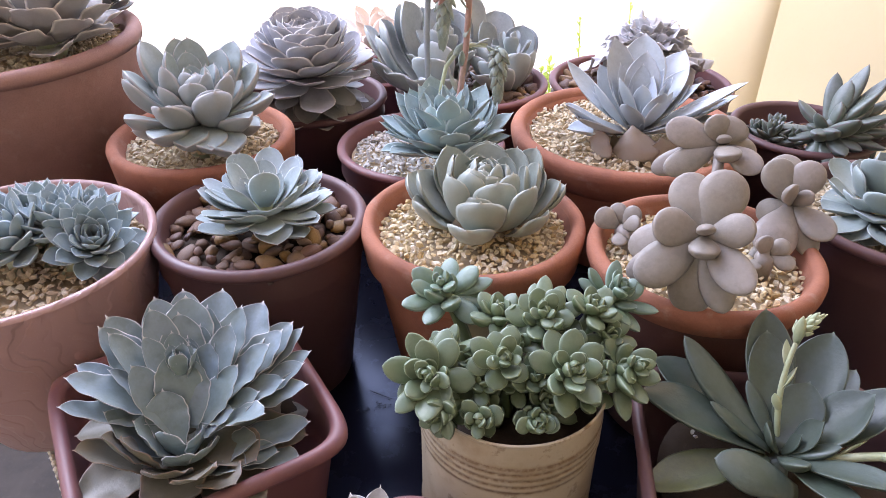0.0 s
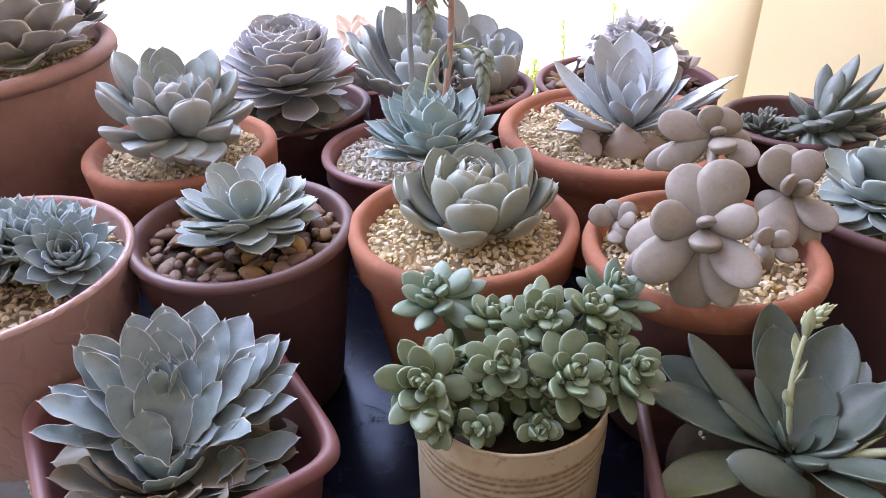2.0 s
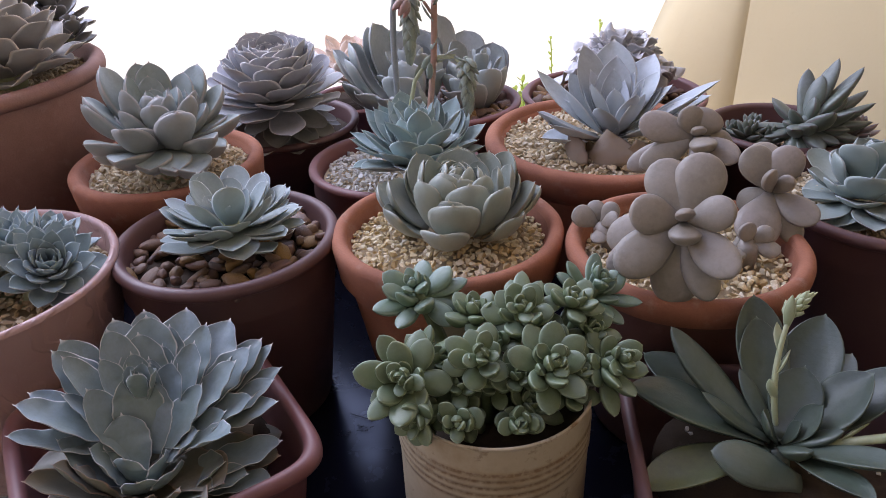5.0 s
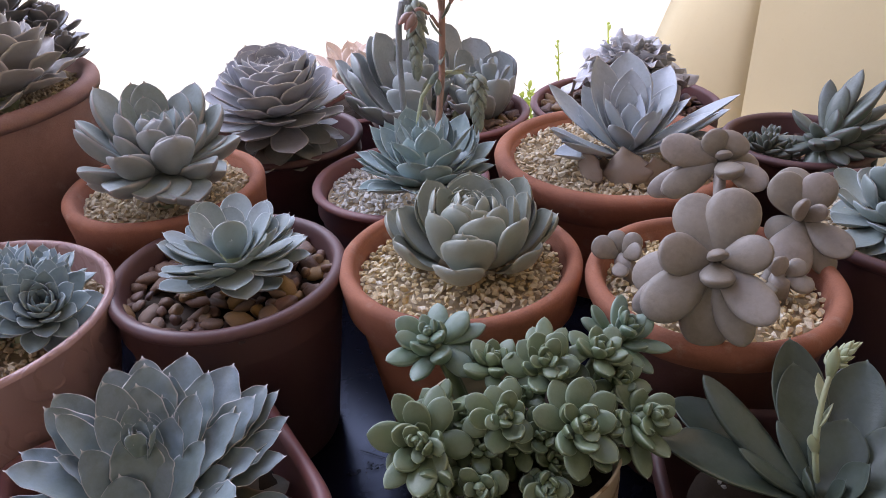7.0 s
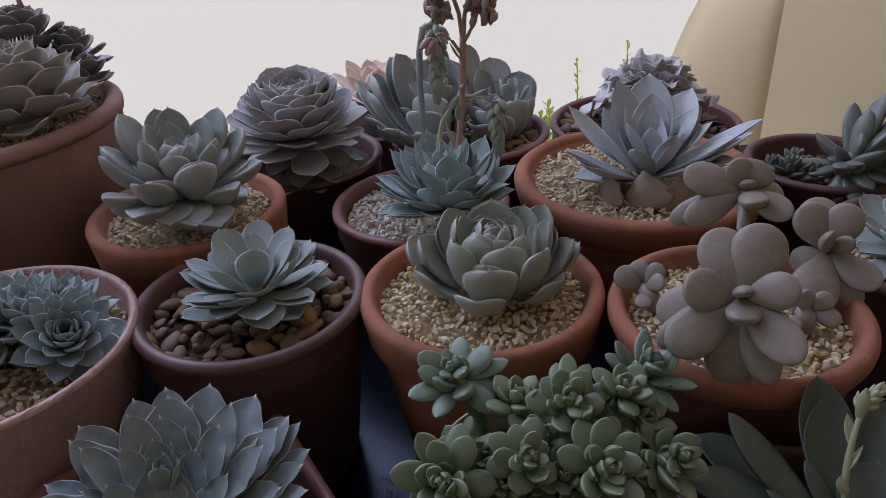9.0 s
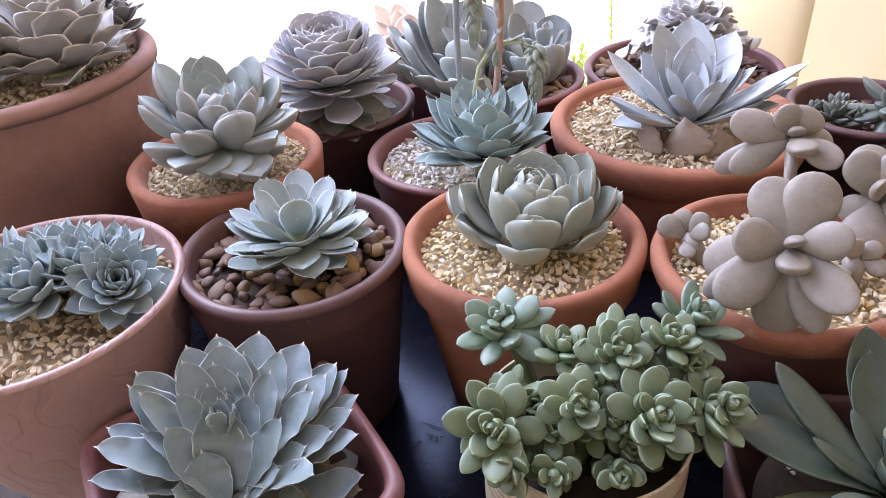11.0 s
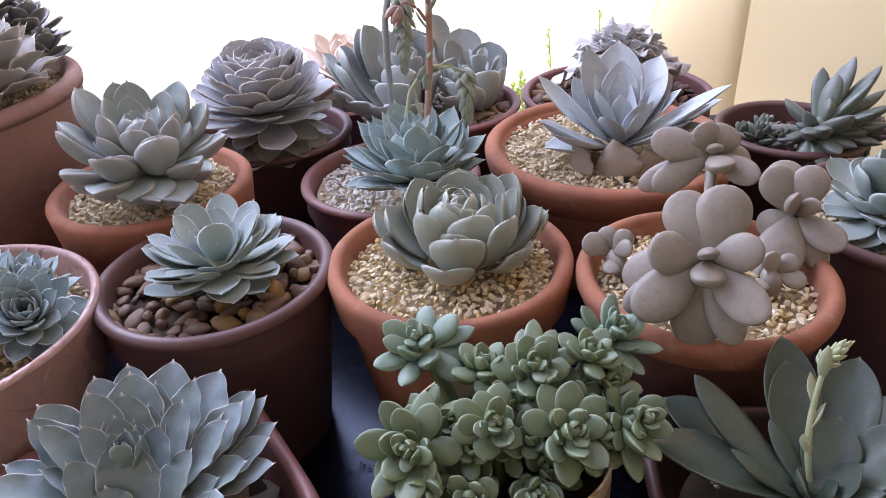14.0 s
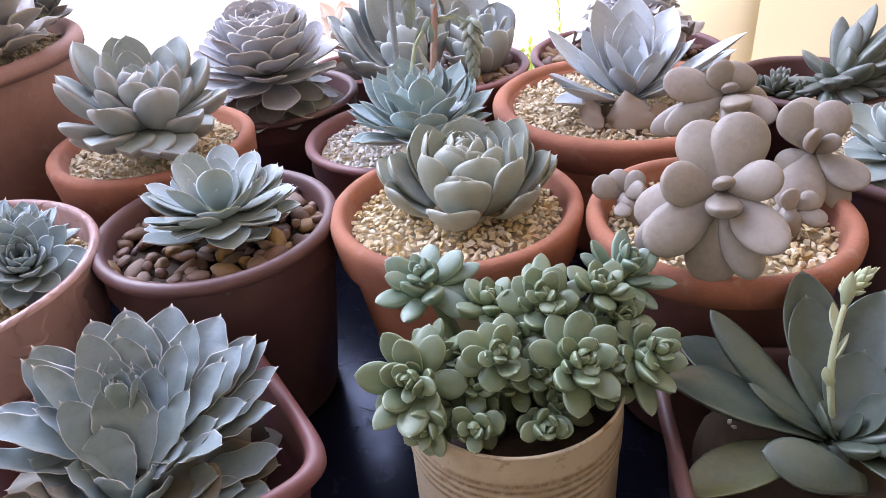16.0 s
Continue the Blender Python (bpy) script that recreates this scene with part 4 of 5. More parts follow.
for k, (core, out, mat, rows) in enumerate([
        ((-0.005, 0.262, 0.124), (-0.25, -0.72, 0.62), "sedum", [(-11, 11, 16, 11, 16), (-5, 7, 15, 11, 20), (10, 11, 13, 12, 18), (-12, -4, 9, 10, 20), (-23, 2, 4, 13, 12), (20, 0, -4, 12, 10), (6, -15, -4, 10, 16), (-11, -14, 0, 11, 16), (-16, -17, -7, 10, 4), (-3, -23, -7, 13, 4), (8, -19, -10, 10, 4), (6, -8, 9, 6, 24), (-2, 3, 7, 6, 24), (-7, -6, 7, 5, 24), (0, -12, 7, 7, 24), (-1, -3, 5, 4, 20), (-16, -3, -10, 11, 8), (7, 21, 12, 11, 10)]),
        ((0.028, 0.266, 0.130), (0.00, -0.70, 0.70), "sedum", [(-15, 9, 5, 10, 14), (-4, 13, 7, 10, 20), (6, 16, 8, 11, 12), (-14, -2, 3, 9, 18), (8, 1, 6, 8, 22), (5, -14, 2, 9, 18), (11, -5, -7, 10, 12), (-5, -9, -10, 11, 8), (1, 6, 5, 6, 24), (-5, -8, 6, 6, 24), (4, -1, 4, 5, 24), (-2, -1, 5, 4, 20), (-17, 1, -5, 10, 8)]),
        ((0.058, 0.261, 0.128), (0.12, -0.70, 0.68), "sedum", [(-18, 4, 5, 11, 14), (-8, 15, 12, 11, 14), (4, 13, 14, 12, 16), (16, 8, 8, 11, 12), (14, -4, 5, 10, 16), (-9, -14, -1, 10, 16), (12, -15, -6, 11, 12), (-5, 3, 8, 8, 22), (7, 1, 8, 8, 22), (-6, -11, 6, 6, 24), (2, -18, 3, 9, 20), (5, -9, 5, 7, 24), (-1, -4, 5, 5, 20), (-3, -16, -14, 11, 6)]),
        ((0.089, 0.275, 0.119), (0.45, -0.65, 0.60), "sedum", [(-6, 16, 8, 10, 12), (2, 8, 8, 9, 16), (15, 5, 4, 11, 12), (15, -6, -3, 10, 12), (-11, -6, 4, 8, 18), (-11, -14, -3, 8, 14), (-2, -20, 0, 9, 14), (6, -18, -7, 10, 10), (-3, -20, -16, 10, 6), (2, 2, 3, 6, 24), (8, -1, 4, 8, 20), (-3, -9, 4, 6, 20), (1, -12, 2, 6, 20), (4, -5, 1, 4, 20)]),
        ((0.049, 0.290, 0.138), (0.00, -0.55, 0.80), "sedum", [(-18, 5, 0, 12, 14), (-10, 11, 6, 10, 16), (-2, 11, 10, 11, 18), (9, 9, 10, 12, 16), (15, -2, 1, 11, 16), (6, -14, 6, 9, 22), (-6, -16, -1, 10, 16), (-10, -8, 6, 7, 24), (-6, 4, 7, 5, 24), (6, 0, 9, 6, 24), (-1, -7, 8, 7, 20), (1, 6, 7, 5, 20), (-2, 22, 6, 10, 10), (4, 25, 9, 9, 10), (13, 21, 5, 9, 10), (22, 7, 3, 9, 8)]),
        ((0.001, 0.316, 0.138), (-0.30, -0.40, 0.85), "sedum_sky_lit", [(-17, 7, 8, 12, 12), (-17, -2, 5, 10, 16), (-22, -10, -3, 11, 8), (-9, -11, 6, 10, 20), (17, 8, 9, 12, 12), (3, 20, 8, 11, 12), (25, 5, 3, 9, 8), (3, -18, 2, 11, 16), (-10, -20, -8, 10, 6), (-4, 7, 8, 9, 20), (3, -1, 10, 8, 20), (-3, 1, 6, 5, 20), (28, -1, -10, 11, 4), (17, -15, -11, 11, 4), (31, 0, -18, 10, 2)]),
        ((0.090, 0.316, 0.135), (0.35, -0.35, 0.85), "sedum_sky_lit", [(-13, 7, 12, 8, 6), (-19, 2, 8, 8, 6), (4, 17, 11, 9, 10), (16, 5, 4, 12, 12), (22, -7, -6, 8, 4), (10, -18, -11, 9, 4), (-6, -6, 8, 7, 16), (4, 5, 8, 7, 16), (10, -1, 5, 7, 16), (4, -3, 2, 5, 16), (-5, -15, -1, 8, 10), (9, -11, -1, 8, 10), (4, -20, -6, 9, 4)]),
        ((0.017, 0.252, 0.108), (-0.10, -0.80, 0.55), "sedum", [(-9, 1, 3, 7, 16), (-3, 6, 3, 7, 16), (1, 6, 4, 6, 16), (11, 0, 1, 10, 12), (4, -9, 5, 8, 16), (-6, -9, 3, 7, 16), (-1, -1, 5, 4, 16), (0, -4, 5, 4, 16)]),
        ((0.043, 0.254, 0.105), (0.10, -0.80, 0.55), "sedum", [(-5, 5, 2, 7, 16), (5, 1, 2, 6, 16), (-10, -2, 1, 8, 16), (6, -1, 0, 7, 16), (10, -8, 2, 9, 12), (-2, -12, 5, 8, 16), (-1, 2, 2, 5, 16), (-1, -2, 3, 4, 16), (-3, -4, 4, 4, 16)])]):
    at, o = Vector(core) - pl.location, Vector(out).normalized()
    stem = piece("stem", tube(arc((at.x * 0.45, at.y * 0.45, 0.0), at - o * 0.002, o * -0.004 + Vector((0, 0, 0.004)), 6), [0.0034, 0.0034, 0.0032, 0.003, 0.003, 0.0028, 0.0026], MAT["sedum"]), pl)
    crown(pl, SEDUM, mat, core, rows, 530 + k, out, root=0.10, rise=0.0, sink=0.005, parent=stem, lean=0.4)
    sedum_head(Vector(core) + o * 0.006, out, 0.0125, 9, 560 + k, 70 * k, spread=30, mat=mat, wide=1.1)
sedum_head((0.075, 0.297, 0.138), (0.25, -0.2, 0.9), 0.019, 15, 10, 310, spread=8)
sedum_head((0.028, 0.302, 0.132), (0.1, -0.1, 1.0), 0.019, 15, 11, 170, spread=18)
sedum_head((0.072, 0.272, 0.118), (0.4, -0.5, 0.7), 0.017, 14, 12, 250)
sedum_head((0.000, 0.284, 0.122), (-0.6, -0.2, 0.7), 0.018, 14, 13, 55)
sedum_head((-0.002, 0.250, 0.112), (-0.5, -0.8, 0.1), 0.018, 13, 14, 130)

for k_, (x, y, z) in enumerate([(0.018, 0.268, 0.116), (0.045, 0.270, 0.117), (0.064, 0.282, 0.124), (0.036, 0.284, 0.126), (0.084, 0.294, 0.124), (0.012, 0.278, 0.121), (0.019, 0.264, 0.104), (0.050, 0.266, 0.104), (0.034, 0.272, 0.112), (0.070, 0.270, 0.107), (0.004, 0.262, 0.104)]):
    sedum_head((x, y, z), (0.15 * math.sin(2.1 * k_), -0.55, 0.8), 0.017, 13, 30 + k_, 47 * k_, spread=6)

# ---- square pot with a blue, crinkle-edged rosette ----
P = (-0.136, 0.299)
sq = thing("flower_pot", (*P, 0), "square plum plastic pot with a rolled rim", "flower pot", "plastic pots")
prof = [(0.01, 0.0), (0.050, 0.0), (0.052, 0.003), (0.0615, 0.062), (0.063, 0.064)]
lip = [(0.0650 + 0.0040 * math.cos(a), 0.0715 + 0.0040 * math.sin(a)) for a in np.linspace(-1.3, math.pi, 10)]
pot_parts(sq, prof, lip, [(0.0585, 0.056), (0.057, 0.045), (0.005, 0.044)], MAT["plum_light"], 160, 0.0, square=1, corner=7.0)
stand(sq, 0.0755, 30.7)
soil(P, 0.055, 0.054, 4)
pl = thing("rosette_succulent", (-0.133, 0.288, 0.054), "large blue-grey rosette with crinkled pale-edged pointed leaves", "succulent", "rosette succulents")
piece("stem", tube([(0, 0, -0.01), (0, 0, 0.022)], [0.010, 0.006], MAT["agave_old"]), pl)
CRINKLED = style(m=0.64, base=0.56, q=2.0, r=0.68, mucro=0.0014, cup=0.34, thick=0.09, wave=0.085, freq=11, ns=24, nc=11)
heart = (-0.130, 0.286, 0.079)
crown(pl, CRINKLED, "agave", heart, [(-16, 53, 44, 24, 26), (-28, 43, 45, 24, 26), (4, 58, 41, 27, 26), (26, 58, 33, 28, 26), (-11, 43, 46, 27, 26), (0, 42, 40, 20, 26), (18, 44, 39, 20, 26), (-24, 27, 48, 19, 26), (-12, 32, 42, 23, 26), (-45, 23, 46, 26, 26), (-44, 12, 47, 22, 24), (-38, 8, 46, 18, 20), (43, 51, 24, 24, 26), (49, 47, 23, 17, 24), (40, 37, 28, 24, 24), (55, 36, 15, 18, 22)], 541, root=0.18)
crown(pl, CRINKLED, "agave", heart, [(-23, 12, 41, 14, 26), (-13, 22, 37, 15, 26), (-2, 33, 34, 17, 26), (15, 31, 36, 18, 24), (-7, 26, 31, 15, 24), (-8, 18, 32, 10, 20), (-4, 18, 32, 10, 20), (-5, 22, 31, 13, 20), (7, 18, 33, 17, 28)], 542, root=0.22)
crown(pl, CRINKLED, "agave", heart, [(36, 24, 28, 22, 20), (46, 8, 17, 23, 18), (53, 25, 15, 21, 20), (57, 12, 11, 20, 16), (42, -19, 18, 19, 24), (-49, -29, 31, 19, 20), (-50, -17, 38, 24, 14), (-57, 5, 29, 18, 16), (-34, -7, 35, 16, 18)], 543, root=0.2)
crown(pl, CRINKLED, "agave", (-0.131, 0.272, 0.076), [(3, 19, 36, 23, 22), (-5, 18, 40, 23, 26), (-22, 8, 39, 20, 24), (24, 22, 29, 20, 24), (25, 3, 16, 19, 24), (35, 16, 17, 20, 20)], 546, root=0.2)
crown(pl, CRINKLED, "agave", (-0.133, 0.262, 0.072), [(-8, 18, 28, 21, 24)], 547, root=0.2)
crown(pl, CRINKLED, "agave", (-0.131, 0.268, 0.066), [(-31, -5, 35, 19, 30), (-18, -6, 30, 21, 30), (11, -3, 21, 18, 30), (60, 18, 9, 22, 14), (18, -10, 19, 21, 30), (6, -20, 22, 18, 30), (37, 0, 13, 22, 26), (57, 2, 0, 19, 12), (34, -13, 9, 18, 20), (47, -1, 6, 19, 16), (-3, -9, 26, 19, 30)], 544, root=0.2)
crown(pl, CRINKLED, "agave_old", (-0.131, 0.268, 0.066), [(-26, -20, 34, 19, 30), (-18, -20, 32, 22, 34), (-38, -25, 30, 23, 16), (0, -33, 23, 23, 16), (19, -34, 21, 23, 10), (33, -26, 10, 22, 10)], 545, root=0.2, sink=0.004, label="older brownish leaf")
spiral(pl, CRINKLED, MAT["agave_old"], 11, 30, (0.056, 0.050), (0.030, 0.028), (-14, -4), (0, 16), (0.006, 0.006), (0.010, 0.018), 213)
spiral(pl, CRINKLED, MAT["agave"], 6, 10, (0.016, 0.010), (0.010, 0.006), (64, 86), (80, 100), (0.003, 0.001), (0.050, 0.054), 217)

# ---- pink glazed pot with a clustered blue plant ----
P = (-0.268, 0.386)
pk = thing("flower_pot", (*P, 0), "glazed pink pot with embossed scroll pattern", "flower pot")
prof = [(0.01, 0.0), (0.046, 0.0), (0.050, 0.003), (0.062, 0.030), (0.073, 0.062), (0.081, 0.095), (0.0845, 0.120)]
pot_parts(pk, prof, rim_round(0.0865, 0.1295, 0.0055), [(0.079, 0.112), (0.076, 0.10), (0.005, 0.098)], MAT["pink"], 110, 0.006, 6)
stand(pk, 0.1295)
stones("gravel_layer", "tan crushed gravel in a pink pot", P, 0.079, 0.113, 0.0062, "chip", "gravel_tan", 9)
pl = thing("clustered_succulent", (*P, 0.113), "cluster of tight blue-green pointed rosettes in a pink pot", "succulent")
PINK = style(m=0.60, base=0.5, q=2.0, r=0.74, mucro=0.0012, cup=0.32, thick=0.24)
for k, (x, y, z, out, n, L) in enumerate([(-0.208, 0.374, 0.141, (0.35, -0.55, 0.75), 40, 0.030), (-0.236, 0.392, 0.150, (0.0, -0.15, 1.0), 36, 0.032), (-0.262, 0.375, 0.146, (-0.2, -0.4, 0.9), 34, 0.034),
                                          (-0.222, 0.408, 0.146, (0.25, 0.15, 1.0), 28, 0.030), (-0.292, 0.395, 0.146, (-0.4, -0.2, 0.9), 28, 0.032), (-0.260, 0.415, 0.148, (-0.1, 0.3, 1.0), 28, 0.032)]):
    core = Vector((x, y, z)) - pl.location
    o = Vector(out).normalized()
    stem = piece("stem", tube([(core.x * 0.6, core.y * 0.6, -0.004), core - o * 0.012], [0.005, 0.005], MAT["stalk_green"]), pl)
    fr = facing(core, o)
    q = np.random.default_rng(40 + k)
    for i in range(n):
        t = i / (n - 1)
        me = leaf_mesh(PINK, MAT["agave_blue"], 0.96 * L * (1 - 0.55 * t ** 2.2), L * (0.50 - 0.24 * t ** 1.5), 4 + 80 * t, 26 + 70 * t, q)
        piece("leaf", me, stem, fr @ Matrix.Rotation(radians(30 * k + 137.5 * i + q.normal(0, 3)), 4, "Z") @ Matrix.Translation((0.003, 0, -0.020 + 0.012 * t)))

# ---- broad-leaved plant at the table's edge ----
P = (0.163, 0.252)
pp = thing("flower_pot", (*P, 0), "square plum plastic pot under a broad-leaved plant", "flower pot", "plastic pots")
prof = [(0.01, 0.0), (0.050, 0.0), (0.052, 0.003), (0.0615, 0.064), (0.063, 0.066)]
lip = [(0.0640 + 0.0034 * math.cos(a), 0.0745 + 0.0034 * math.sin(a)) for a in np.linspace(-1.3, math.pi, 10)]
pot_parts(pp, prof, lip, [(0.0585, 0.060), (0.057, 0.050), (0.005, 0.049)], MAT["plum"], 160, 0.0, square=1, corner=7.0)
stand(pp, 0.078, -7.5)
bed = soil(P, 0.056, 0.062, 6)
rng = np.random.default_rng(61)
for i in range(11):
    a_, r_ = rng.uniform(0, 6.28), 0.048 * math.sqrt(rng.uniform(0.1, 1))
    piece("perlite_grain", stone_shapes("chip", "gravel_white")[i % 10], bed, Matrix.LocRotScale((r_ * math.cos(a_), r_ * math.sin(a_), 0.003), Euler(rng.uniform(0, 6, 3).tolist()), [rng.uniform(0.0016, 0.0034)] * 3))
pl = thing("broad_leaved_succulent", (0.164, 0.257, 0.066), "grey-green succulent with large paddle leaves and flower stalks", "succulent")
piece("stem", tube([(0, 0, -0.004), (0, 0, 0.012)], [0.007, 0.005], MAT["paddle"]), pl)
PAD = style(m=0.62, base=0.30, q=1.9, r=0.66, mucro=0.001, cup=0.42, thick=0.20, ns=13, nc=9)
FAT = style(m=0.60, base=0.42, q=1.9, r=0.62, mucro=0.0006, cup=0.04, thick=0.55, ns=13, nc=9)
rng = np.random.default_rng(12)
heart = (0.164, 0.257, 0.080)
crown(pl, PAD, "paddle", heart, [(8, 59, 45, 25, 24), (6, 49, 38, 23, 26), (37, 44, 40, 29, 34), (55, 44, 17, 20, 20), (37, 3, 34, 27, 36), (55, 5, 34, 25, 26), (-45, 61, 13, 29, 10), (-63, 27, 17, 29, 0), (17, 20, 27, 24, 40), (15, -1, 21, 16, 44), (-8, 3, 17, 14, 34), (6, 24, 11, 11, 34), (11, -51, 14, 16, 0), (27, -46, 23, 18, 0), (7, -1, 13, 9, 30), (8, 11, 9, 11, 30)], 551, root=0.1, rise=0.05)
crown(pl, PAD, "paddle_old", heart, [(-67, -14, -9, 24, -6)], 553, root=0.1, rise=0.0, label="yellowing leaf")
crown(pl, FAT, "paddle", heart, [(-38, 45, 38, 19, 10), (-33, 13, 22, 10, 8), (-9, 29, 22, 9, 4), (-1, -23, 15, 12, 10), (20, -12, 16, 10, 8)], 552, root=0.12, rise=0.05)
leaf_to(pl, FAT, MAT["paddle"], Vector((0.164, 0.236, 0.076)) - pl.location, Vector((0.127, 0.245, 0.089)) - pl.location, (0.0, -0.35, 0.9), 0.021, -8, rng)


def raceme(parent, path, radii, mat, bracts, buds, seed, bud_mat="stalk_green", bract_size=0.014):
    """A flower stalk with bracts along it and a bunch of buds at its end."""
    q = np.random.default_rng(seed)
    st = piece("flower_stalk", tube(path, radii, MAT[mat]), parent)
    small = style(m=0.5, base=0.5, q=1.6, r=0.8, cup=0.2, thick=0.3, ns=7, nc=5)
    fat = style(m=0.45, base=0.6, q=1.8, r=0.7, cup=0.0, thick=0.7, ns=7, nc=7)
    n = len(path)
    for i in range(bracts):
        f = 0.25 + 0.65 * i / max(1, bracts - 1)
        k = min(int(f * (n - 1)), n - 2)
        a, b = Vector(path[k]), Vector(path[k + 1])
        at, d = a.lerp(b, f * (n - 1) - k), (b - a).normalized()
        me = leaf_mesh(small, MAT[bud_mat], bract_size * q.uniform(0.8, 1.2), bract_size * 0.4, 62, 70, q)
        piece("bract", me, st, facing(at, d, 137.5 * i + 40))
    end, d = Vector(path[-1]), (Vector(path[-1]) - Vector(path[-3])).normalized()
    for i in range(buds[0]):
        f = i / max(1, buds[0] - 1)
        at = end - d * buds[1] * (1 - f)
        me = leaf_mesh(fat, MAT[bud_mat], buds[2] * q.uniform(0.85, 1.15), buds[2] * 0.5, 25 + 55 * f, 40 + 45 * f, q)
        piece("bud", me, st, facing(at, d, 137.5 * i))
    return st


raceme(pl, [Vector(p) - pl.location for p in arc((0.166, 0.264, 0.080), (0.172, 0.281, 0.136), (-0.004, 0.0, 0.0), 10) + [Vector((0.1745, 0.282, 0.1395)), Vector((0.177, 0.282, 0.141))]], [0.0012, 0.0013, 0.0014, 0.0015, 0.0015, 0.0015, 0.0014, 0.0013, 0.0012, 0.0012, 0.0011, 0.0010, 0.0010], "stalk_green", 5, (26, 0.010, 0.0062), 3)
raceme(pl, [Vector(p) - pl.location for p in arc((0.166, 0.252, 0.080), (0.235, 0.228, 0.104), (0, 0, 0.003), 10)], [0.0012, 0.0016] + [0.0021] * 9, "stalk_green", 4, (11, 0.012, 0.0075), 4)

# ---- terracotta pot with the grey rosette ----
P = (-0.1905, 0.5355)
terracotta_pot((*P, 0), 0.0718, 0.150, 0.138, "terracotta pot with collar and tan gravel", seed=9)
stones("gravel_layer", "tan and white crushed gravel in a terracotta pot", P, 0.058, 0.141, 0.0056, "chip", "gravel_tan", 12, limit=240)
pl = thing("rosette_succulent", (-0.184, 0.522, 0.142), "grey-green rosette with thick pointed leaves, pinkish underneath", "succulent", "rosette succulents")
piece("stem", tube([(0, 0, -0.006), (0, 0, 0.03)], [0.012, 0.009], MAT["stalk_green"]), pl)
THICK_LEAF = style(m=0.66, base=0.42, q=2.4, r=0.68, mucro=0.0012, cup=0.34, thick=0.40, keel=0.2, ns=12, nc=9)
heart = (-0.186, 0.525, 0.163)
crown(pl, THICK_LEAF, "grey", heart, [(-19, 27, 55, 25, 36), (-10, 28, 55, 26, 36), (20, 43, 50, 27, 36), (12, 32, 46, 24, 36), (-9, 18, 47, 20, 36), (4, 18, 37, 18, 30), (-37, 9, 57, 28, 36), (37, 38, 35, 24, 36)], 561)
crown(pl, THICK_LEAF, "grey", heart, [(-17, 3, 50, 17, 40), (-46, -10, 40, 24, 30), (-41, -25, 38, 22, 30), (-14, -18, 45, 19, 36), (-6, 6, 36, 12, 36), (6, -10, 37, 24, 44), (24, -32, 31, 30, 56), (29, -13, 38, 20, 40), (15, 18, 35, 14, 40), (42, 24, 14, 23, 26), (53, 19, 15, 23, 26)], 562)
crown(pl, THICK_LEAF, "grey", heart, [(45, -29, 11, 23, 22), (48, -14, 0, 23, 14), (-6, -56, 27, 22, 26), (-36, -47, 16, 21, 18), (-13, -60, 6, 22, 6), (7, -56, -2, 23, 2), (37, -49, -8, 27, 4), (23, -53, -5, 24, 0), (-35, -41, 5, 22, 4)], 563, widen=1.15)
spiral(pl, THICK_LEAF, MAT["grey"], 20, -100, (0.038, 0.014), (0.022, 0.009), (20, 84), (50, 100), (0.006, 0.001), (0.022, 0.040), 31)

# ---- plum pot with the lavender rosette ----
P = (-0.1352, 0.710)
plastic_pot((*P, 0), 0.078, 0.132, 0.112, "dark plum plastic pot holding a lavender rosette", seed=10)
soil(P, 0.066, 0.118, 8)
pl = thing("rosette_succulent", (-0.130, 0.686, 0.130), "lavender-grey many-leaved rosette like an open rose", "succulent", "rosette succulents")
pl.rotation_euler = (radians(12), 0, 0)
piece("stem", tube([(0, 0, -0.01), (0, 0, 0.05)], [0.012, 0.009], MAT["stalk_green"]), pl)
spiral(pl, style(m=0.72, base=0.48, q=2.9, r=0.52, mucro=0.0014, cup=0.24, thick=0.08, nc=9), MAT["lavender"], 88, -70, (0.062, 0.056, 0.024), (0.034, 0.036, 0.020), (-12, 82), (10, 108), (0.006, 0.003), (0.026, 0.050), 41, power=0.72, jitter=0.6)
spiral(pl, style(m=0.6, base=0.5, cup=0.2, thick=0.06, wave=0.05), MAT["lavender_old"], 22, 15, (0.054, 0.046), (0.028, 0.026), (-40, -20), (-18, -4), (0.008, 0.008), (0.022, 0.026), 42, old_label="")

# ---- plum pot with the teal rosette and the tall flower stalk ----
P = (-0.0190, 0.592)
plastic_pot((*P, 0), 0.0740, 0.122, 0.110, "plum plastic pot with white gravel", "plum_light", seed=11)
stones("gravel_layer", "white and grey crushed gravel in a plum pot", P, 0.060, 0.112, 0.0058, "chip", "gravel_white", 15, limit=240)
pl = thing("rosette_succulent", (0.004, 0.560, 0.116), "teal-blue rosette with pointed leaves and a tall coral flower stalk", "succulent", "rosette succulents")
piece("stem", tube([(0, 0, -0.006), (0, 0, 0.03)], [0.010, 0.008], MAT["stalk_green"]), pl)
TEAL = style(m=0.62, base=0.42, q=1.9, r=0.80, mucro=0.0018, cup=0.34, thick=0.10, ns=12, nc=9)
heart = (0.004, 0.560, 0.126)
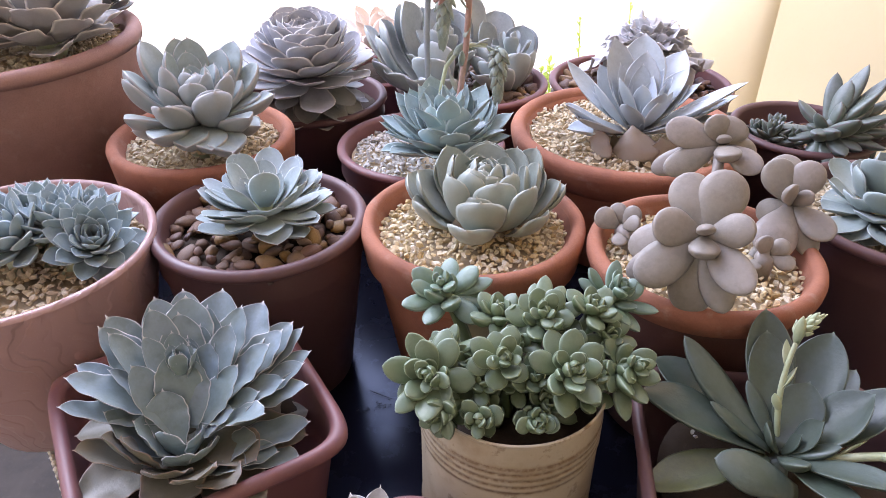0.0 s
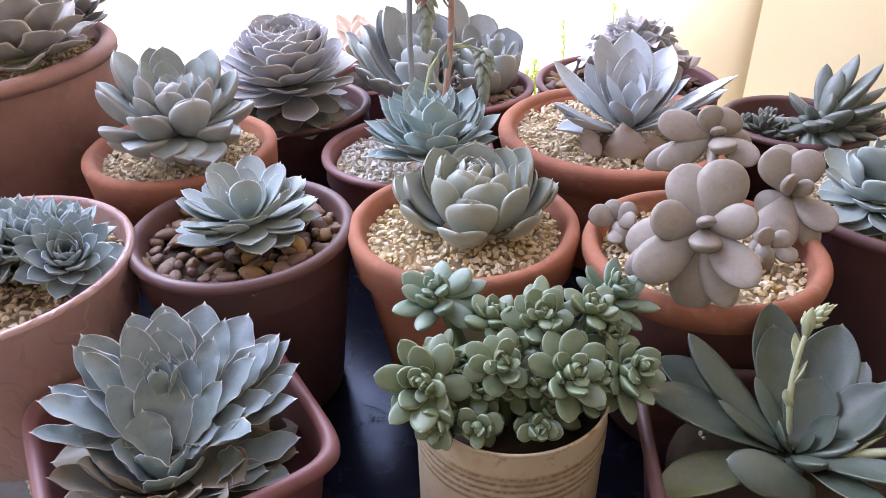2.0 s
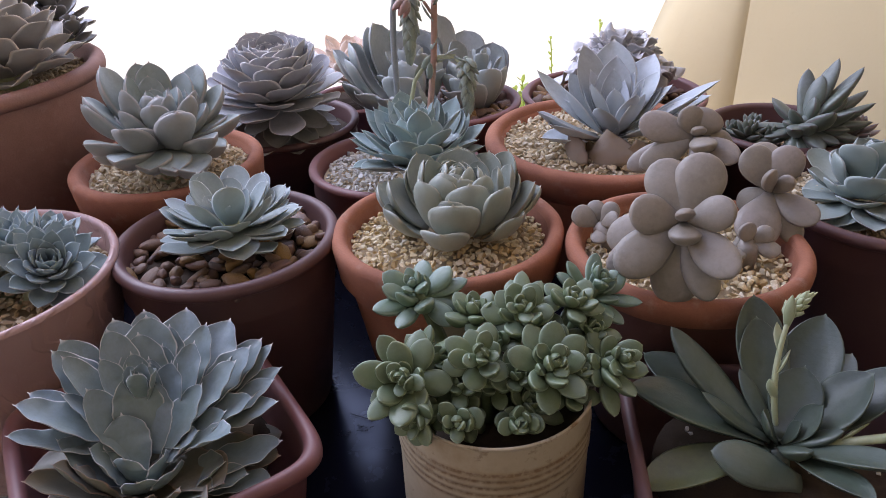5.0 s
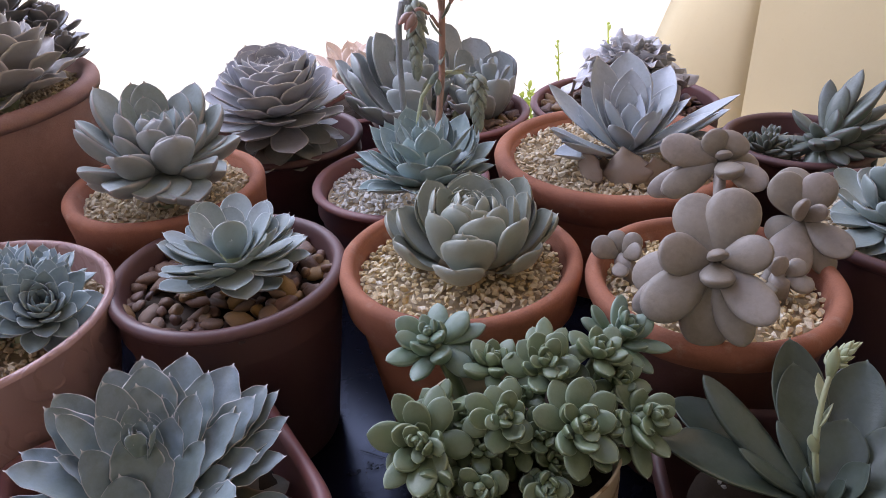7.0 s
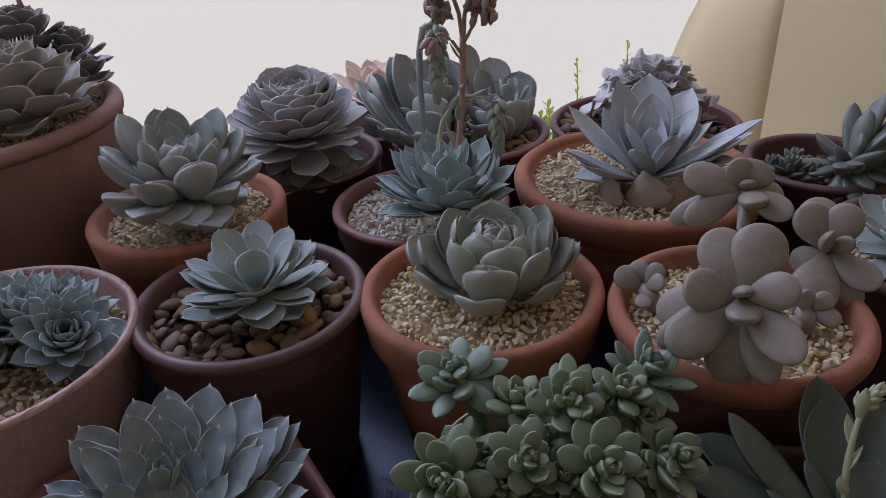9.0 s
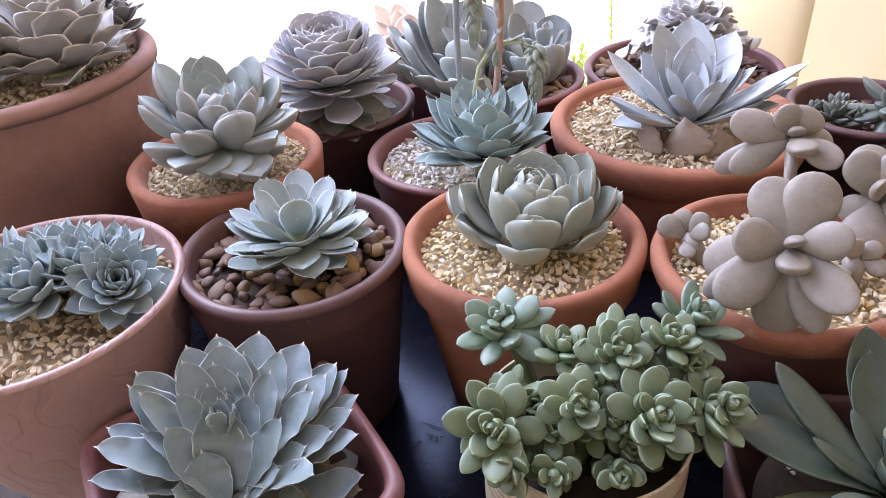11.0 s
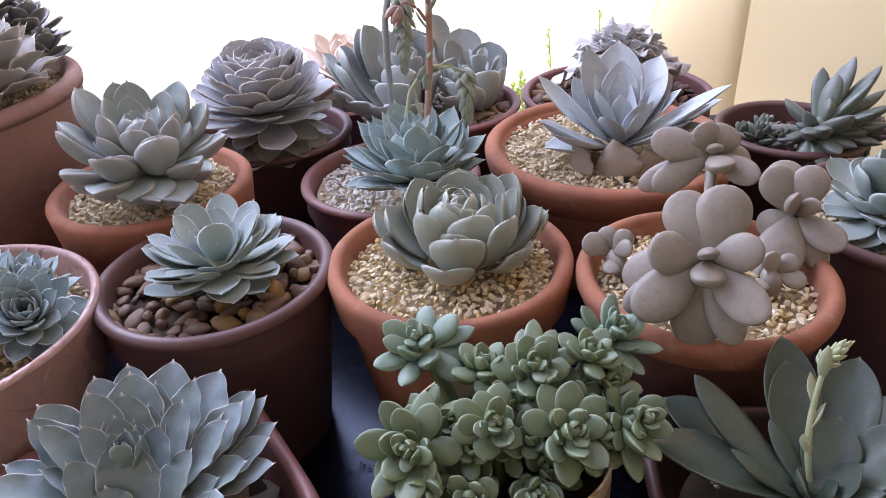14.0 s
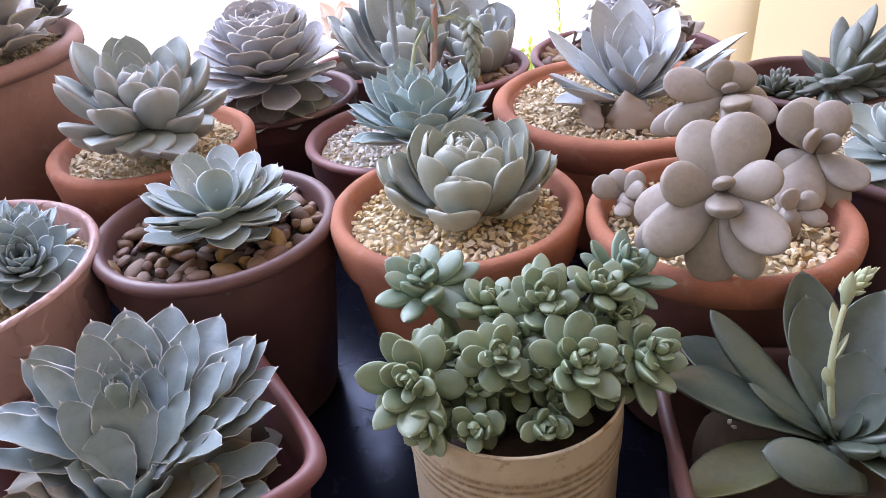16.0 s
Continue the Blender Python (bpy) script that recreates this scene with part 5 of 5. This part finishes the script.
crown(pl, TEAL, "teal", heart, [(-54, 5, 28, 28, 30), (-54, -3, 25, 27, 30), (-42, 17, 44, 27, 36), (-35, 18, 43, 29, 36), (-44, -8, 33, 26, 30), (-28, -40, 23, 26, 24), (-45, -36, 11, 29, 14), (53, 15, 27, 29, 28), (34, -12, 26, 22, 28), (50, -7, 15, 25, 24), (6, -41, 29, 27, 36), (-15, -37, 31, 27, 36), (-53, -24, 8, 27, 6), (-11, -51, 12, 29, 10), (22, -36, 20, 26, 20)], 571, root=0.2)
crown(pl, TEAL, "teal", heart, [(-31, 26, 44, 26, 34), (-14, 33, 53, 31, 34), (-15, 22, 48, 29, 34), (-13, -12, 41, 28, 40), (11, -15, 40, 26, 40), (14, 22, 49, 25, 34), (31, 32, 46, 29, 34), (36, 23, 38, 30, 34), (41, 27, 34, 27, 30), (23, 11, 39, 18, 34), (-27, 5, 33, 19, 34), (-21, 8, 35, 17, 34), (-9, 11, 35, 18, 34), (1, 19, 37, 21, 34), (-4, 7, 33, 12, 30)], 572, root=0.3)
spiral(pl, TEAL, MAT["teal"], 26, -75, (0.046, 0.018), (0.023, 0.010), (4, 82), (28, 96), (0.006, 0.001), (0.014, 0.036), 51)
to = lambda pts: [Vector(p) - pl.location for p in pts]
smooth = lambda pts, n=4: [Vector(pts[k]).lerp(Vector(pts[k + 1]), i / n) * 0.5 + (Vector(pts[max(k - 1, 0)]).lerp(Vector(pts[k]), i / n) + Vector(pts[k + 1]).lerp(Vector(pts[min(k + 2, len(pts) - 1)]), i / n)) * 0.25 for k in range(len(pts) - 1) for i in range(n)] + [Vector(pts[-1])]
stem_pts = [(0.007, 0.562, 0.120), (0.010, 0.572, 0.150), (0.016, 0.578, 0.180), (0.019, 0.580, 0.207), (0.020, 0.580, 0.230), (0.021, 0.580, 0.253)]
flowers = piece("flower_stalk", tube(smooth(to(stem_pts)), [0.0026] * 21, MAT["stalk_red"]), pl, label="coral red flower stalk")
q = np.random.default_rng(66)
BELL = style(m=0.45, base=0.55, q=1.9, r=0.75, cup=0.0, thick=0.8, ns=7, nc=7)
BRACT = style(m=0.5, base=0.5, q=1.6, r=0.8, cup=0.2, thick=0.3, ns=7, nc=5)
for i, z in enumerate((0.150, 0.170, 0.192, 0.215, 0.236, 0.248)):
    at = Vector((0.010 + (z - 0.150) * 0.11, 0.576, z)) - pl.location
    piece("bract", leaf_mesh(BRACT, MAT["stalk_pale"], 0.017, 0.006, 52, 66, q), flowers, facing(at, (0, 0, 1), 137.5 * i))
# two hanging bunches of bells at the top
for x0, z1, n in ((0.003, 0.293, 46), (0.036, 0.290, 52)):
    bend = [(0.021, 0.580, 0.236), (0.021, 0.580, 0.272), ((0.021 + x0) / 2, 0.578, z1 + 0.004), (x0, 0.576, z1 + 0.002), (x0, 0.576, z1 - 0.030)]
    branch = piece("flower_branch", tube(smooth(to(bend)), [0.0016] * 17, MAT["stalk_red"]), pl)
    for i in range(n):
        f = i / (n - 1)
        at = Vector((x0 + q.normal(0, 0.005), 0.576 + q.normal(0, 0.005), z1 + 0.014 - 0.036 * f)) - pl.location
        d = Vector((q.normal(0, 0.5), q.normal(0, 0.5), -1.0))
        piece("bell_flower", leaf_mesh(BELL, MAT["coral" if i % 5 < 2 else "dusk"], 0.0115 * q.uniform(0.8, 1.2), 0.0060, 48, 78, q), branch, facing(at, d, 137.5 * i))
one = piece("flower_branch", tube(smooth(to([(0.020, 0.580, 0.238), (0.014, 0.580, 0.252), (0.004, 0.580, 0.258), (0.001, 0.580, 0.254)])), [0.0013] * 13, MAT["stalk_red"]), pl)
for i in range(5):
    piece("bell_flower", leaf_mesh(BELL, MAT["coral"], 0.014, 0.007, 55, 80, q), one, facing(Vector((0.000, 0.580, 0.252)) - pl.location, (-0.5, -0.2, -0.6), 72 * i))
raceme(pl, smooth(to([(-0.004, 0.575, 0.145), (-0.002, 0.588, 0.175), (0.001, 0.590, 0.188), (0.010, 0.588, 0.202), (0.024, 0.582, 0.209), (0.036, 0.574, 0.211), (0.044, 0.570, 0.203), (0.045, 0.570, 0.188), (0.045, 0.570, 0.172)])),
       [0.0018] * 33, "stalk_green", 8, (38, 0.036, 0.0115), 7, "stalk_pale", 0.015)
raceme(pl, smooth(to([(-0.012, 0.598, 0.145), (-0.013, 0.600, 0.190), (-0.014, 0.600, 0.213), (-0.013, 0.600, 0.244), (-0.009, 0.600, 0.262), (-0.003, 0.600, 0.264), (0.001, 0.600, 0.250), (0.001, 0.600, 0.230), (0.000, 0.600, 0.210)])),
       [0.0026] * 33, "slate_stalk", 3, (48, 0.050, 0.0130), 8, "stalk_pale", 0.014)

# ---- big terracotta pot with the white rosette ----
P = (0.166, 0.612)
terracotta_pot((*P, 0), 0.1045, 0.131, 0.120, "wide terracotta pot with rounded rim and tan gravel", wall=0.014, seed=12)
stones("gravel_layer", "tan crushed gravel in a wide terracotta pot", P, 0.088, 0.121, 0.0059, "chip", "gravel_tan", 18)
pl = thing("rosette_succulent", (0.172, 0.592, 0.124), "powdery white rosette with long pointed leaves and dry lower leaves", "succulent", "rosette succulents")
piece("stem", tube([(0, 0, -0.006), (0, 0, 0.008)], [0.013, 0.010], MAT["white"]), pl)
WHITE = style(m=0.58, base=0.44, q=1.9, r=0.78, mucro=0.0015, cup=0.30, thick=0.09, keel=0.2, ns=12, nc=9)
crown(pl, WHITE, "white", (0.166, 0.590, 0.130), [(-55, 37, 54, 30, 26), (-17, 34, 74, 33, 14), (12, 46, 75, 42, 12), (6, 13, 67, 31, 12), (4, 12, 57, 20, 12), (-14, 17, 56, 20, 14), (45, 37, 63, 40, 14), (45, 18, 52, 29, 12), (50, 0, 44, 24, 14), (81, -19, 50, 29, 16), (62, -30, 40, 33, 10), (81, -5, 35, 35, 12)], 581, lean=0.35, root=0.12)
crown(pl, WHITE, "white", (0.166, 0.590, 0.130), [(11, 4, 48, 32, 26), (22, -16, 41, 39, 34), (27, 3, 48, 22, 14), (20, 7, 54, 22, 14), (-39, -2, 45, 36, 26), (-27, 36, 51, 32, 20), (10, 9, 46, 16, 12), (-62, -11, 30, 41, 36), (-56, -25, 23, 37, 20), (45, -37, 29, 30, 10), (37, -41, 23, 31, 6), (-58, -2, 5, 40, 10), (59, -31, 23, 34, 6)], 582, lean=0.35, root=0.15)
spiral(pl, WHITE, MAT["white"], 16, 40, (0.050, 0.026), (0.024, 0.012), (18, 84), (40, 92), (0.005, 0.001), (0.006, 0.018), 583)
DRY = style(m=0.24, base=0.80, q=1.35, r=0.95, cup=0.55, thick=0.030, wave=0.10, freq=8, ns=16, nc=11)
rng = np.random.default_rng(583)
for base, end, wide, bend in [((0.132, 0.565, 0.116), (0.128, 0.574, 0.146), 0.0322, 18), ((0.159, 0.552, 0.118), (0.156, 0.561, 0.147), 0.0421, 22), ((0.183, 0.552, 0.118), (0.178, 0.552, 0.140), 0.0349, 18), ((0.150, 0.569, 0.115), (0.143, 0.576, 0.137), 0.0253, 14), ((0.203, 0.565, 0.114), (0.203, 0.567, 0.137), 0.0269, 16)]:
    leaf_to(pl, DRY, MAT["dry"], Vector(base) - pl.location, Vector(end) - pl.location, (0.170 - base[0], 0.592 - base[1], 0.020), wide, bend, rng, "dry curled brown leaf")

# ---- back row ----
P = (0.030, 0.745)
plastic_pot((*P, 0), 0.081, 0.138, 0.124, "plum plastic pot with brown pebbles", "plum_light", seed=13)
stones("pebble_layer", "brown rounded pebbles in a plum pot", P, 0.073, 0.126, 0.0125, "pebble", "pebble_brown", 21, limit=160, word="pebble")
pl = thing("rosette_succulent", (0.000, 0.735, 0.146), "slate-blue two-headed rosette with big spoon-shaped leaves", "succulent", "rosette succulents")
piece("stem", tube([(0, 0, -0.03), (0, 0, 0.04)], [0.013, 0.010], MAT["stalk_green"]), pl)
SPOON = style(m=0.72, base=0.40, q=2.8, r=0.55, mucro=0.001, cup=0.45, thick=0.13)
crown(pl, SPOON, "slate", (0.006, 0.735, 0.130), [(-42, 22, 83, 36, 48), (-49, 34, 78, 34, 48), (-64, 3, 68, 41, 62), (-70, -6, 55, 36, 58), (-73, -30, 37, 32, 48), (-60, -51, 30, 32, 32), (-27, 46, 73, 37, 48), (-7, 46, 75, 38, 48), (-15, -28, 53, 34, 62), (-22, -57, 45, 32, 48), (7, 36, 72, 34, 48), (9, 12, 72, 29, 48), (-2, 11, 64, 26, 48), (19, -6, 53, 27, 48), (-83, 11, 62, 28, 48), (-34, -67, 27, 31, 24), (-13, -70, 26, 31, 18)], 591, root=0.32, rise=0.0, widen=1.25)
spiral(pl, SPOON, MAT["slate"], 14, 195, (0.040, 0.020), (0.024, 0.012), (20, 84), (50, 106), (0.006, 0.001), (0.000, 0.026), 71)
side = piece("side_stem", tube([(0.030, 0.0, -0.024), (0.062, 0.006, 0.014)], [0.008, 0.007], MAT["stalk_green"]), pl, label="second head of the plant")
crown(pl, SPOON, "slate", (0.070, 0.745, 0.128), [(-40, 29, 89, 32, 42), (-12, 64, 68, 35, 42), (14, 26, 59, 32, 42), (18, 35, 56, 33, 42), (24, -8, 41, 25, 36), (6, -28, 43, 27, 36), (-26, 19, 64, 32, 48), (-31, -9, 48, 29, 48), (-25, -45, 38, 30, 32), (-19, -47, 32, 30, 22), (-5, 34, 51, 29, 42), (-40, -24, 40, 27, 32), (-11, 3, 43, 20, 36), (-2, 3, 44, 19, 36), (-16, 11, 49, 17, 36), (-37, -53, 27, 27, 16)], 592, root=0.32, rise=0.0, parent=side, widen=1.15)
rng = np.random.default_rng(72)
for i in range(10):
    t_ = i / 9
    me = leaf_mesh(SPOON, MAT["slate"], 0.030 * (1 - 0.5 * t_ ** 2), 0.018 * (1 - 0.45 * t_ ** 2), 30 + 54 * t_ + rng.normal(0, 4), 50 + 50 * t_, rng)
    piece("leaf", me, side, Matrix.Translation((0.070, 0.010, 0.002 + 0.024 * t_)) @ Matrix.Rotation(radians(137.5 * i - 60), 4, "Z") @ Matrix.Translation((0.004, 0, 0)))

P = (0.2140, 0.7640)
plastic_pot((*P, 0), 0.098, 0.132, 0.116, "wide plum plastic pot with a frilly rosette", "plum_light", seed=14)
stones("pebble_layer", "brown pebbles in a wide plum pot", P, 0.085, 0.119, 0.0135, "pebble", "pebble_brown", 24, limit=120, word="pebble")
pl = thing("frilly_succulent", (0.222, 0.782, 0.136), "lavender-grey rosette with strongly frilled leaf edges", "succulent", "rosette succulents")
piece("stem", tube([(0, 0, -0.01), (0, 0, 0.03)], [0.012, 0.009], MAT["stalk_green"]), pl)
rng = np.random.default_rng(81)
for i in range(40):
    f = i / 39
    me = ruffled_leaf(MAT["frill"], 0.060 - 0.026 * f, 4 + 78 * f + rng.normal(0, 4), -22 + 90 * f + rng.normal(0, 6), rng, spread=46 + 8 * f, waves=rng.uniform(3.4, 4.6), amp=0.082)
    piece("leaf", me, pl, Matrix.Rotation(radians(137.508 * i + 20), 4, "Z") @ Matrix.Translation((0.006 - 0.004 * f, 0, 0.012 + 0.012 * f)))

P = (0.334, 0.632)
plastic_pot((*P, 0), 0.0646, 0.124, 0.100, "dark plum plastic pot with finger-leaved plants", seed=15)
stones("gravel_layer", "dull pinkish gravel in a plum pot", P, 0.056, 0.103, 0.0085, "pebble", "pebble_brown", 27, limit=140, word="pebble")
pl = thing("finger_leaved_succulent", (0.372, 0.600, 0.118), "dark green succulent with thick pointed finger-like leaves", "succulent")
FINGER = style(m=0.56, base=0.66, q=2.1, r=0.66, mucro=0.0008, cup=0.02, thick=0.72, ns=11, nc=9)
piece("stem", tube([(-0.036, 0.004, -0.018), (-0.041, -0.003, 0.008), (-0.022, -0.006, 0.027)], [0.008, 0.008, 0.006], MAT["finger"]), pl)
crown(pl, FINGER, "finger", (0.338, 0.597, 0.130), [(9, 24, 45, 15, 8), (27, 11, 55, 15, 8), (32, 30, 45, 14, 8), (14, 9, 42, 17, 8), (43, 0, 49, 15, 8), (32, -10, 41, 14, 8), (51, 1, 29, 14, 8), (44, -23, 24, 14, 8), (22, -34, 21, 15, 8), (6, -32, 20, 19, 10), (-19, 24, 21, 13, 8), (-16, -5, 18, 12, 8), (46, -22, 8, 14, 8), (31, -5, 25, 16, 8), (5, -1, 26, 16, 8)], 601, root=0.10)
crown(pl, FINGER, "finger", (0.338, 0.597, 0.130), [(-42, 18, 0, 14, 6), (-42, 6, -15, 14, 2), (-33, 0, -7, 15, 4), (-22, -23, -25, 18, 2), (-1, -37, -9, 16, 2), (-11, -34, -21, 15, 2), (-22, -23, 5, 16, 8), (14, -34, -6, 14, 4), (35, -33, -5, 13, 4), (-17, 4, 5, 13, 8), (-10, -29, 9, 16, 8), (24, -28, 4, 14, 6)], 602, root=0.10)
for k, (x, y, z, n, L) in enumerate([(-0.076, 0.010, 0.000, 16, 0.021), (-0.064, 0.030, 0.000, 14, 0.020), (-0.060, 0.004, -0.002, 14, 0.018), (-0.082, 0.030, -0.003, 12, 0.017), (0.008, -0.008, 0.002, 16, 0.024)]):
    stem = piece("offset_stem", tube([(x, y, -0.018), (x, y, z)], [0.003, 0.003], MAT["finger"]), pl, label="small side rosette")
    q = np.random.default_rng(95 + k)
    for i in range(n):
        t_ = i / (n - 1)
        me = leaf_mesh(FINGER, MAT["finger" if k < 4 else "dusk"], L * (1 - 0.4 * t_), L * 0.34, 8 + 70 * t_, 16 + 66 * t_, q)
        piece("leaf", me, stem, Matrix.Translation((x, y, z + 0.006 * t_)) @ Matrix.Rotation(radians(137.5 * i), 4, "Z"))

P = (0.318, 0.440)
plastic_pot((*P, 0), 0.078, 0.128, 0.114, "dark plum plastic pot beside the moonstone plant", seed=16)
stones("gravel_layer", "tan crushed gravel in a dark plum pot", P, 0.066, 0.117, 0.0056, "chip", "gravel_tan", 29, limit=160)
pl = thing("rosette_succulent", (0.306, 0.448, 0.120), "pale blue-green rosette with broad cupped leaves", "succulent", "rosette succulents")
piece("stem", tube([(0, 0, -0.006), (0, 0, 0.02)], [0.010, 0.008], MAT["stalk_green"]), pl)
CUPPED = style(m=0.68, base=0.45, q=2.8, r=0.58, mucro=0.0015, cup=0.38, thick=0.12)
crown(pl, CUPPED, "cupped", (0.304, 0.446, 0.124), [(-20, 6, 29, 21, 56), (13, 49, 18, 22, 46), (7, 19, 21, 18, 46), (-12, 50, 19, 17, 40), (-31, 17, 15, 17, 36), (28, 21, 18, 20, 40), (-17, -30, 24, 23, 50), (-44, -7, 4, 19, 14), (-51, -36, 0, 18, 2), (-27, -36, 9, 22, 16), (-32, -43, -6, 22, 0), (-11, -52, 2, 22, 6), (23, -3, 17, 21, 40), (8, -33, 12, 22, 20), (32, 35, 8, 21, 40), (-2, 12, 17, 17, 40), (-44, -40, -4, 20, 0), (-23, -53, -2, 20, 0), (-29, 24, -1, 22, 20), (-28, -11, 14, 23, 40)], 595, root=0.35, widen=1.25)
spiral(pl, CUPPED, MAT["cupped"], 10, -70, (0.034, 0.020), (0.026, 0.016), (40, 86), (80, 110), (0.004, 0.001), (0.010, 0.016), 101)

# ---- tall pot at the back corner ----
P = (-0.384, 0.605)
terracotta_pot((*P, 0), 0.124, 0.212, 0.196, "tall old terracotta pot, paled for glare, with mauve rosettes", "terracotta_old_glare", foot=0.90, wall=0.014, collar=0.05, seed=17)
stones("gravel_layer", "tan gravel in a tall terracotta pot", P, 0.108, 0.199, 0.0060, "chip", "gravel_tan", 31, limit=200)
pl = thing("rosette_succulent", (-0.318, 0.585, 0.200), "mauve-grey rosette with wavy pointed leaves in a tall pot", "succulent", "rosette succulents")
MAUVE = style(m=0.64, base=0.50, q=2.0, r=0.72, mucro=0.0034, cup=0.40, thick=0.08, wave=0.085, freq=8, ns=18, nc=11)
piece("stem", tube([(0, 0, -0.01), (0, 0, 0.03)], [0.013, 0.010], MAT["stalk_green"]), pl)
spiral(pl, MAUVE, MAT["mauve"], 56, -60, (0.054, 0.054, 0.028), (0.034, 0.033, 0.018), (6, 84), (6, 100), (0.008, 0.002), (0.006, 0.032), 111, power=0.85)
pl2 = thing("rosette_succulent", (-0.385, 0.560, 0.200), "mauve-grey rosette with wavy pointed leaves in a tall pot", "succulent", "rosette succulents")
piece("stem", tube([(0, 0, -0.01), (0, 0, 0.03)], [0.013, 0.010], MAT["stalk_green"]), pl2)
spiral(pl2, MAUVE, MAT["mauve"], 48, 20, (0.054, 0.054, 0.028), (0.034, 0.033, 0.018), (6, 84), (6, 100), (0.008, 0.002), (0.006, 0.032), 112, power=0.85)
pl = thing("dark_rosette_succulent", (-0.352, 0.672, 0.226), "dark brownish rosette cluster with thin red flower stalks", "succulent")
DARK = style(m=0.68, base=0.48, q=2.5, r=0.58, mucro=0.001, cup=0.34, thick=0.16)
for k, (x, y, z, n, L) in enumerate([(0.0, 0.0, 0.034, 30, 0.046), (0.038, 0.005, 0.020, 22, 0.034), (-0.045, 0.0, 0.036, 24, 0.042), (0.058, -0.018, 0.004, 16, 0.026)]):
    stem = piece("stem", tube([(x * 0.5, y, -0.028), (x, y, z)], [0.006, 0.005], MAT["stalk_green"]), pl)
    q = np.random.default_rng(120 + k)
    for i in range(n):
        t_ = i / (n - 1)
        me = leaf_mesh(DARK, MAT["dark"], L * (1 - 0.55 * t_), L * (0.64 - 0.2 * t_), -14 + 90 * t_, 16 + 78 * t_, q)
        piece("leaf", me, stem, Matrix.Translation((x, y, z - 0.01 + 0.016 * t_)) @ Matrix.Rotation(radians(137.5 * i + 50 * k), 4, "Z"))
for dx, lean in ((-0.008, -0.03), (0.008, -0.012)):
    raceme(pl, arc((dx, 0, 0.03), (dx + lean, 0.0, 0.13), (0.003, 0, 0), 8), [0.0022] * 9, "stalk_red", 5, (10, 0.02, 0.008), 9, "coral", 0.010)

# ---- things beyond the back row ----
structure("window_ledge", box(-1.4, 0.94, -0.16, 0.52, 1.10, -0.10, 0.004), "room", "plain pale ledge behind the table")
P = (-0.075, 0.905)
plastic_pot((*P, 0), 0.060, 0.110, 0.098, "plum plastic pot behind the back row", "plum_light", seed=18)
soil(P, 0.05, 0.100, 9)
pl = thing("rosette_succulent", (*P, 0.114), "sunlit peach-coloured rosette behind the back row", "succulent", "rosette succulents")
piece("stem", tube([(0, 0, -0.006), (0, 0, 0.03)], [0.009, 0.008], MAT["stalk_green"]), pl)
spiral(pl, style(m=0.62, base=0.42, q=2.0, r=0.75, mucro=0.0015, cup=0.30, thick=0.12), MAT["peach"], 30, 20, (0.064, 0.026), (0.034, 0.016), (10, 82), (30, 88), (0.006, 0.001), (0.012, 0.030), 131)


def sprig(base, top, n, size, seed):
    base = LEVEL.inverted() @ Vector(base)
    pl = thing("leafy_sprig", base, "sunlit yellow-green leafy sprig behind the pots", "plant", "sprigs")
    tip = Vector(top) - Vector(base)
    path = arc((0, 0, 0), tip, (0.006, 0, 0), 8)
    stem = piece("stem", tube(path, [0.0009] * 9, MAT["lime"], seg=6), pl)
    q = np.random.default_rng(seed)
    st = style(m=0.5, base=0.4, q=1.8, r=0.8, cup=0.2, thick=0.2, ns=6, nc=5)
    for i in range(n):
        f = 0.25 + 0.75 * i / (n - 1)
        k = min(int(f * 8), 7)
        at = path[k].lerp(path[k + 1], f * 8 - k)
        me = leaf_mesh(st, MAT["lime"], size * q.uniform(0.7, 1.2), size * 0.45, 35, 50, q)
        piece("leaf", me, stem, facing(at, tip.normalized() + Vector(q.normal(0, 0.1, 3)), 137.5 * i))


sprig((0.172, 0.955, 0.0), (0.178, 0.950, 0.162), 13, 0.009, 1)
sprig((0.238, 0.968, 0.0), (0.246, 0.968, 0.178), 13, 0.009, 2)
for i, (x, y, z) in enumerate([(-0.245, 0.840, 0.128), (-0.225, 0.850, 0.140), (-0.262, 0.850, 0.120), (-0.210, 0.855, 0.130), (0.132, 0.868, 0.078), (0.140, 0.872, 0.084), (0.118, 0.895, 0.110), (0.136, 0.890, 0.100), (0.150, 0.885, 0.112), (0.128, 0.900, 0.120), (-0.240, 0.870, 0.135)]):
    sprig((x, y, 0.0), (x + 0.006, y, z), 26, 0.012, 10 + i)

# ---- small pot in front ----
P = (-0.016, 0.222)
plastic_pot((*P, 0), 0.030, 0.058, 0.050, "small plum plastic pot with a tiny rosette", "plum_light", seed=19)
soil(P, 0.024, 0.051, 10)
pl = thing("rosette_succulent", (-0.034, 0.224, 0.052), "small pinkish grey rosette in a tiny pot", "succulent", "rosette succulents")
piece("stem", tube([(0.006, 0, -0.006), (0, 0, 0.008)], [0.005, 0.005], MAT["stalk_green"]), pl)
spiral(pl, style(m=0.62, base=0.42, q=2.0, r=0.7, mucro=0.0015, cup=0.30, thick=0.14), MAT["mauve"], 18, 60, (0.026, 0.012), (0.015, 0.008), (4, 80), (16, 86), (0.003, 0.001), (0.002, 0.008), 141)

# ---- everything on the table, turned upright ----
for ob in PLACED:
    ob.matrix_basis = LEVEL @ ob.matrix_basis
